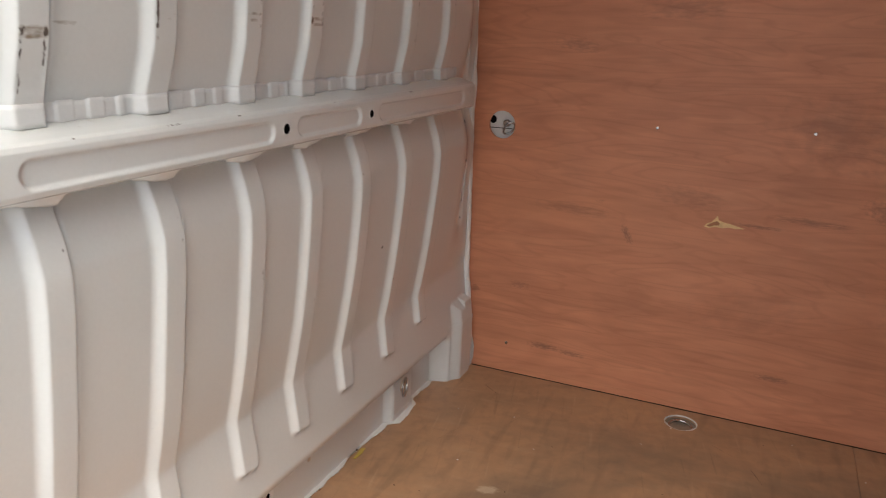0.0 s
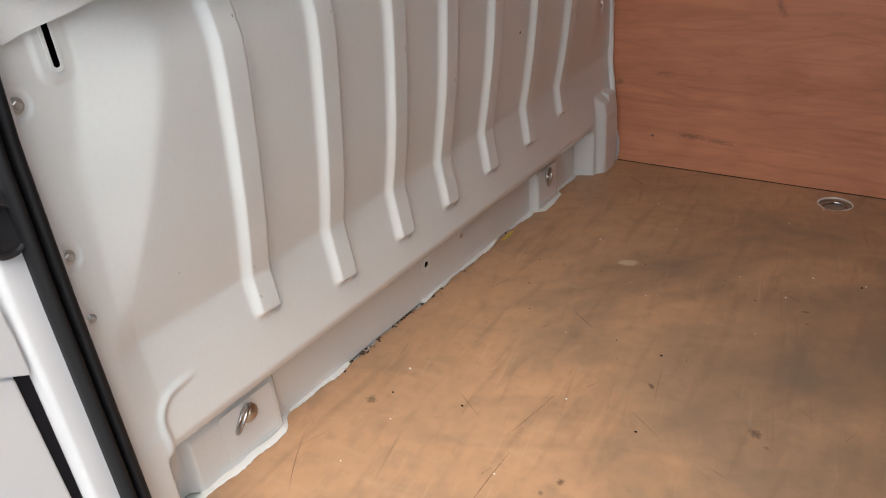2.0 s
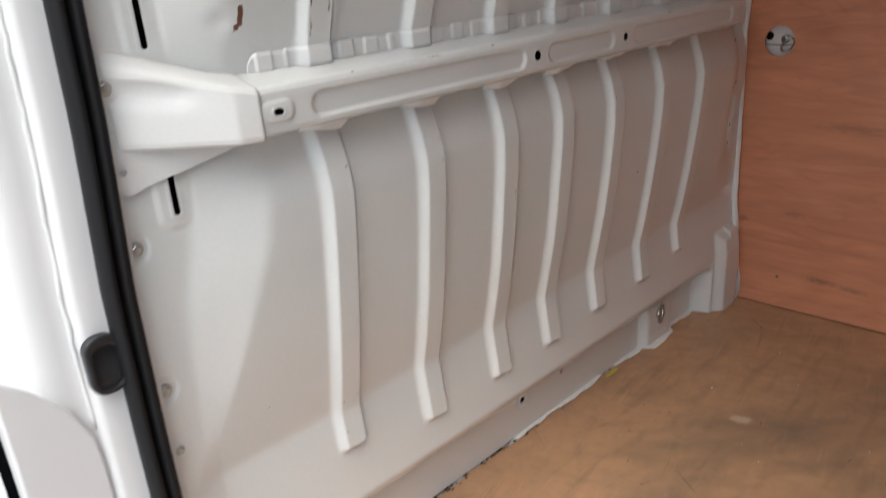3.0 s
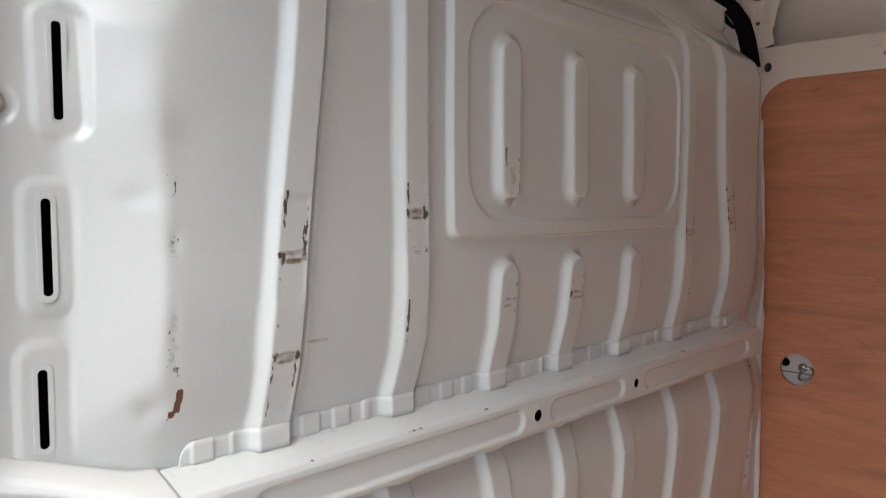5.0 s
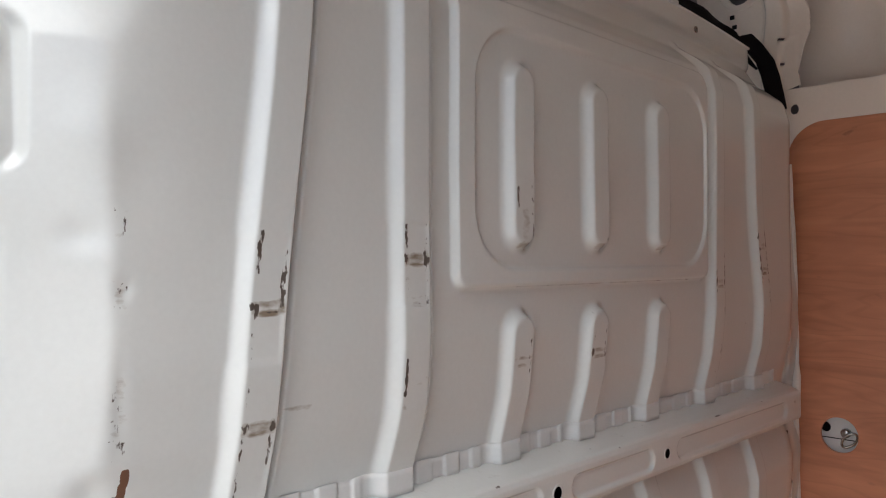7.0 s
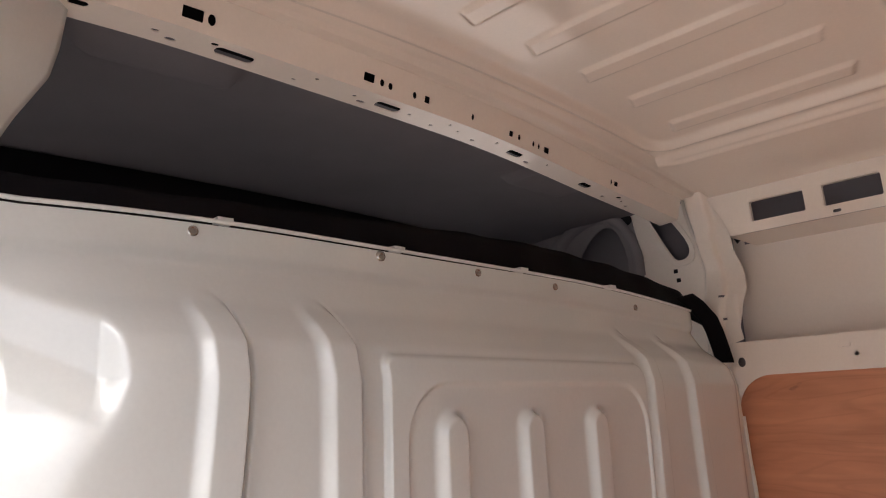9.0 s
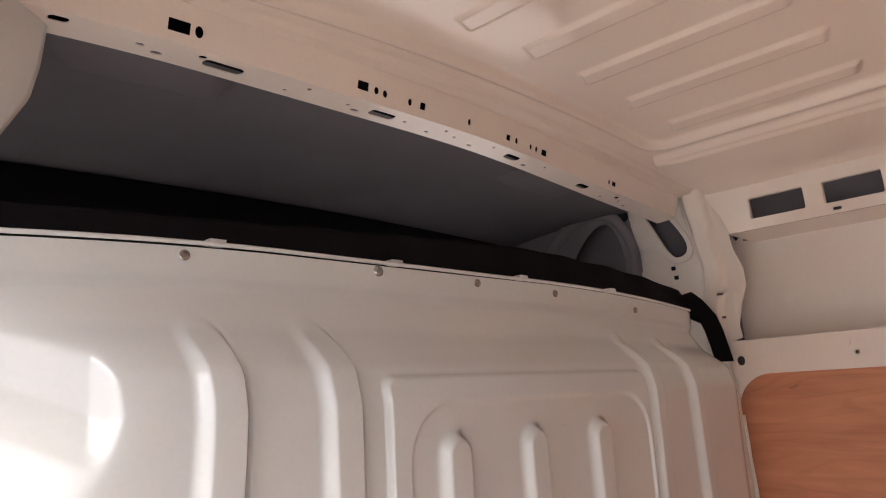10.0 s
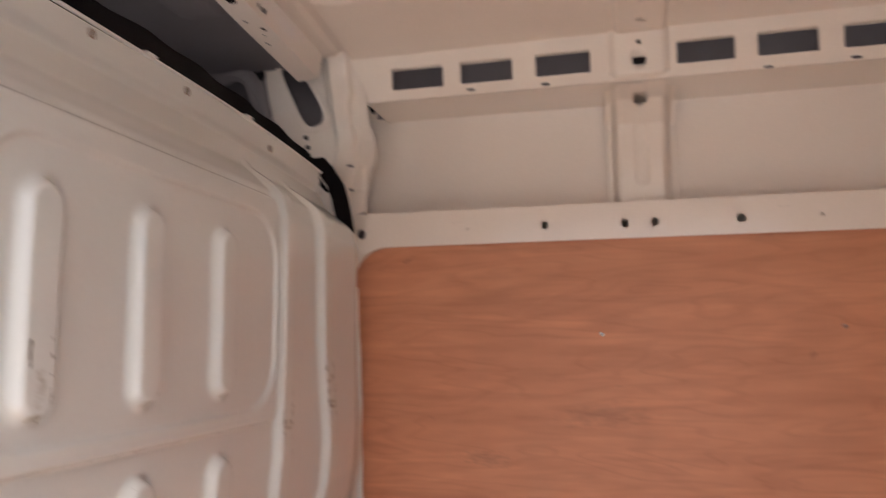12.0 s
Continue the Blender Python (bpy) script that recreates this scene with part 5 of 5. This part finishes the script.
# top edge of the bulkhead, felt strip and its hanging tail
def top_z(y):
    return 1.705 - 0.03 * min(1, max(0, (y + 0.75) / 0.6)) ** 2 - 0.012 * min(1, max(0, (-1.3 - y) / 0.35)) ** 2


ty = np.linspace(-1.70, -0.16, 90)
part("top_edge", tube([(-0.060 - 0.006 * float(sstep(-1.4, -0.4, y)), y, top_z(y) + 0.0012) for y in ty], 0.0030, 8), PAINT, bulkhead, "bright rolled top edge")
for y in (-1.407, -1.106, -0.797, -0.50):
    part("clip", box(-0.078, y - 0.011, top_z(y) + 0.001, -0.063, y + 0.011, top_z(y) + 0.009), PAINT, bulkhead, "white edge clip")
fy = np.linspace(-1.66, -0.05, 120)
fv = np.linspace(0, 1, 8)
FV, FY = np.meshgrid(fv, fy, indexing="ij")
ftop = np.interp(FY, (-1.66, -0.9, -0.68, -0.40, -0.20, -0.10, -0.05), (1.740, 1.778, 1.783, 1.770, 1.752, 1.736, 1.705))
flow = np.interp(FY, (-1.66, -0.4, -0.2, -0.05), (1.69, 1.70, 1.68, 1.655))
FZ = flow + (ftop - flow) * FV
FX = -0.090 - 0.030 * FV + 0.004 * np.sin(FY * 40) * FV
felt = thing("felt_strip", "black felt sealing strip along the bulkhead's top, hanging at the corner", "sealing strip")
thick(grid("strip", FX, FY, FZ, FELT, felt), 0.006)
tail_path = [(-0.098, -0.125, 1.722), (-0.086, -0.096, 1.702), (-0.066, -0.072, 1.664), (-0.058, -0.062, 1.630), (-0.052, -0.054, 1.590), (-0.047, -0.048, 1.552)]
tw = np.linspace(-1, 1, 7)
tp = np.array(tail_path)
TX = tp[:, 0][:, None] + 0.012 * tw[None, :]
TY = tp[:, 1][:, None] + 0.022 * tw[None, :]
TZ = tp[:, 2][:, None] + np.array([0.006, 0.006, 0.004, 0.002, 0.0, 0.0])[:, None] * tw[None, :]
thick(grid("tail", TX, TY, TZ, FELT, felt), 0.005)

# ---- door-side pillar, seal and outer body ----
def lean(z):
    return float(np.interp(z, (0, 0.5, 0.7, 0.9, 1.2, 1.6, 2.0), (0.010, 0.010, 0.013, 0.026, 0.036, 0.075, 0.088)))


def along(profile, zs, mat, name, parent=None, label="", xs=None):
    """A profile of (x, y) swept up the door opening's edge."""
    X = np.array([[p[0] + (xs(z) if xs else 0) for p in profile] for z in zs])
    Y = np.array([[p[1] + lean(z) for p in profile] for z in zs])
    Z = np.repeat(np.array(zs)[:, None], len(profile), 1)
    return grid(name, X, Y, Z, mat, parent, label)


def back(z):
    return -0.05 * float(sstep(1.3, 1.7, np.float64(z)))


ZS = list(np.linspace(-0.10, 1.95, 90))
seal = thing("door_seal", "black rubber door seal along the side opening's edge", "door seal")
lobe = lambda a, b: LOBES[a:b]
LOBES = [(0.004, -1.828), (0.015, -1.827), (0.020, -1.831), (0.020, -1.838), (0.014, -1.842), (0.004, -1.8435), (0.012, -1.846), (0.022, -1.849), (0.024, -1.855), (0.018, -1.861), (0.006, -1.863), (-0.006, -1.862)]
along(lobe(0, 6), ZS, RUBBER, "inner_lip", seal, "", back)
along(lobe(5, 12), ZS, RUBBER, "outer_bulb", seal, "", back)
jamb = [(-0.004, -1.815), (-0.004, -1.870), (-0.004, -1.889), (-0.006, -1.894), (-0.012, -1.898), (-0.020, -1.901), (-0.022, -1.906), (-0.022, -1.920), (-0.024, -1.936), (-0.030, -1.948), (-0.042, -1.957), (-0.08, -1.963), (-0.15, -1.966), (-0.26, -1.968)]
tagged(along(jamb, ZS, OUTER, "door_jamb", None, "", back), "white painted door jamb and body edge of the side opening", "door jamb", kind="structure")
door_skin = grid("front_door_skin", *np.meshgrid(np.linspace(-0.268, -1.5, 30), np.linspace(-0.5, 0.98, 50))[:1],
                 -1.972 + 0.02 * np.exp(-((np.meshgrid(np.linspace(-0.268, -1.5, 30), np.linspace(-0.5, 0.98, 50))[1] - 0.60) / 0.035) ** 2) * 1.0 + 0.05 * np.clip((np.meshgrid(np.linspace(0, 1, 30), np.linspace(-0.5, 0.98, 50))[1] - 0.9), 0, 2) ** 2,
                 np.meshgrid(np.linspace(-0.268, -1.5, 30), np.linspace(-0.5, 0.98, 50))[1], OUTER)
tagged(door_skin, "white gloss outer skin of the closed front door", "car door", kind="structure")
tagged(part("shut_gap", box(-0.30, -1.95, -0.4, -0.25, -1.92, 0.98), DARK), "dark shut gap beside the front door", "gap", kind="structure")

rs = random.Random(21)
seam_pts = [(-0.0185 + rs.uniform(-0.0008, 0.0008), -1.9025 + lean(z) + rs.uniform(-0.0015, 0.0015), z) for z in np.linspace(0.52, 1.6, 70)]
tagged(part("jamb_seam", tube(seam_pts, [0.0022 + rs.uniform(0, 0.0015) for _ in seam_pts], 7), PAINT), "white wavy sealed weld seam along the door jamb", "weld seam", kind="structure")
cover = part("sill_cover", plate(dense([(-1.990, 0.64), (-1.955, 0.610), (-1.915, 0.560), (-1.897, 0.515), (-1.893, 0.470), (-1.893, 0.405), (-1.930, 0.425), (-1.990, 0.455)], 0.02), [], 0.012, lambda u, v, w: (-0.022 + w, u, v)), OUTER)
tagged(bevel(cover, 0.004, 3), "white moulded step cover at the foot of the door jamb", "sill cover", kind="structure")
lower = part("rocker_panel", plate(dense([(-1.990, 0.450), (-1.932, 0.420), (-1.912, 0.410), (-1.906, 0.10), (-1.906, -0.12), (-1.990, -0.12)], 0.03), [], 0.010, lambda u, v, w: (-0.026 + w, u, v)), OUTER)
tagged(bevel(lower, 0.004, 3), "white lower body panel below the door jamb", "rocker panel", kind="structure")
tagged(part("jamb_gap", box(-0.030, -1.912, -0.10, -0.020, -1.894, 0.412), DARK), "black shut gap at the foot of the door jamb", "gap", kind="structure")

pocket = thing("latch_pocket", "black plastic latch pocket set in the white door jamb", "latch pocket")
PK = (-1.867, 0.612)


def pk(u, v, w):
    return (0.010 - w, PK[0] + u, PK[1] + v)


bevel(part("rim", plate(rrect(0, 0, 0.046, 0.080, 0.020, 6), [rrect(0.002, -0.003, 0.031, 0.058, 0.012, 6)], 0.016, pk), PLASTIC, pocket), 0.003, 2)
part("floor_of_pocket", plate(rrect(0.002, -0.003, 0.035, 0.062, 0.012, 6), [], 0.002, lambda u, v, w: (-0.0015 - w + 0.006 * (v < -0.01), PK[0] + u, PK[1] + v)), PLASTIC, pocket)

# upper end of the door pillar beside the header beam
ux = np.linspace(0, 1, 40)
uz = np.linspace(1.70, 2.02, 50)
UU, UZ = np.meshgrid(ux, uz)
edge_y = np.interp(UZ, (1.70, 1.80, 1.86, 1.90, 2.02), (-1.70, -1.655, -1.622, -1.613, -1.60))
UY = edge_y - 0.25 * UU
UX = -0.105 + 0.075 * np.sin(np.clip(UU * 2.2, 0, 1) * 1.57) - 0.02 * UU
tagged(thick(grid("door_pillar_head", UX, UY, UZ, PAINT), 0.004), "white rounded head of the side door's pillar", "body pillar", kind="structure")

# ---- the rest of the load space, closed round the camera ----
head_x = np.linspace(-0.02, 1.40, 30)
head = [(-1.80, 1.985), (-1.78, 1.95), (-1.74, 1.90), (-1.735, 1.86), (-1.76, 1.84), (-1.82, 1.835), (-1.88, 1.86), (-1.90, 2.02)]
tagged(grid("door_header", np.repeat(head_x[None, :], 8, 0), np.array([[p[0]] * 30 for p in head]), np.array([[p[1]] * 30 for p in head]), ROOFPAINT), "cream-white header rail over the side door opening", "door header", kind="structure")
wall_near = tagged(part("wall_near", box(1.32, -1.92, -0.05, 3.1, -1.86, 2.03), PAINT), "white painted side wall behind the sliding door opening", "wall", kind="structure")
# out of view; added to lower the white wall's fill and warm its bounce
part("lining_sheet", box(1.36, -1.858, 0.002, 3.09, -1.849, 1.528), PLY, wall_near, "unseen reddish plywood sheet added to cut the fill light")
tagged(part("wall_rear", box(3.1, -1.92, -0.05, 3.16, 0.14, 2.08), PAINT), "white painted closed rear doors", "wall", kind="structure")
tagged(part("roof_outer", box(-0.04, -1.93, 2.070, 3.1, 0.14, 2.085), OUTER), "white outer roof skin of the van", "roof", kind="structure")
tagged(part("ground", box(-40, -60, -0.62, 40, 40, -0.60), CONCRETE), "worn grey concrete yard below the van", "ground", kind="structure")
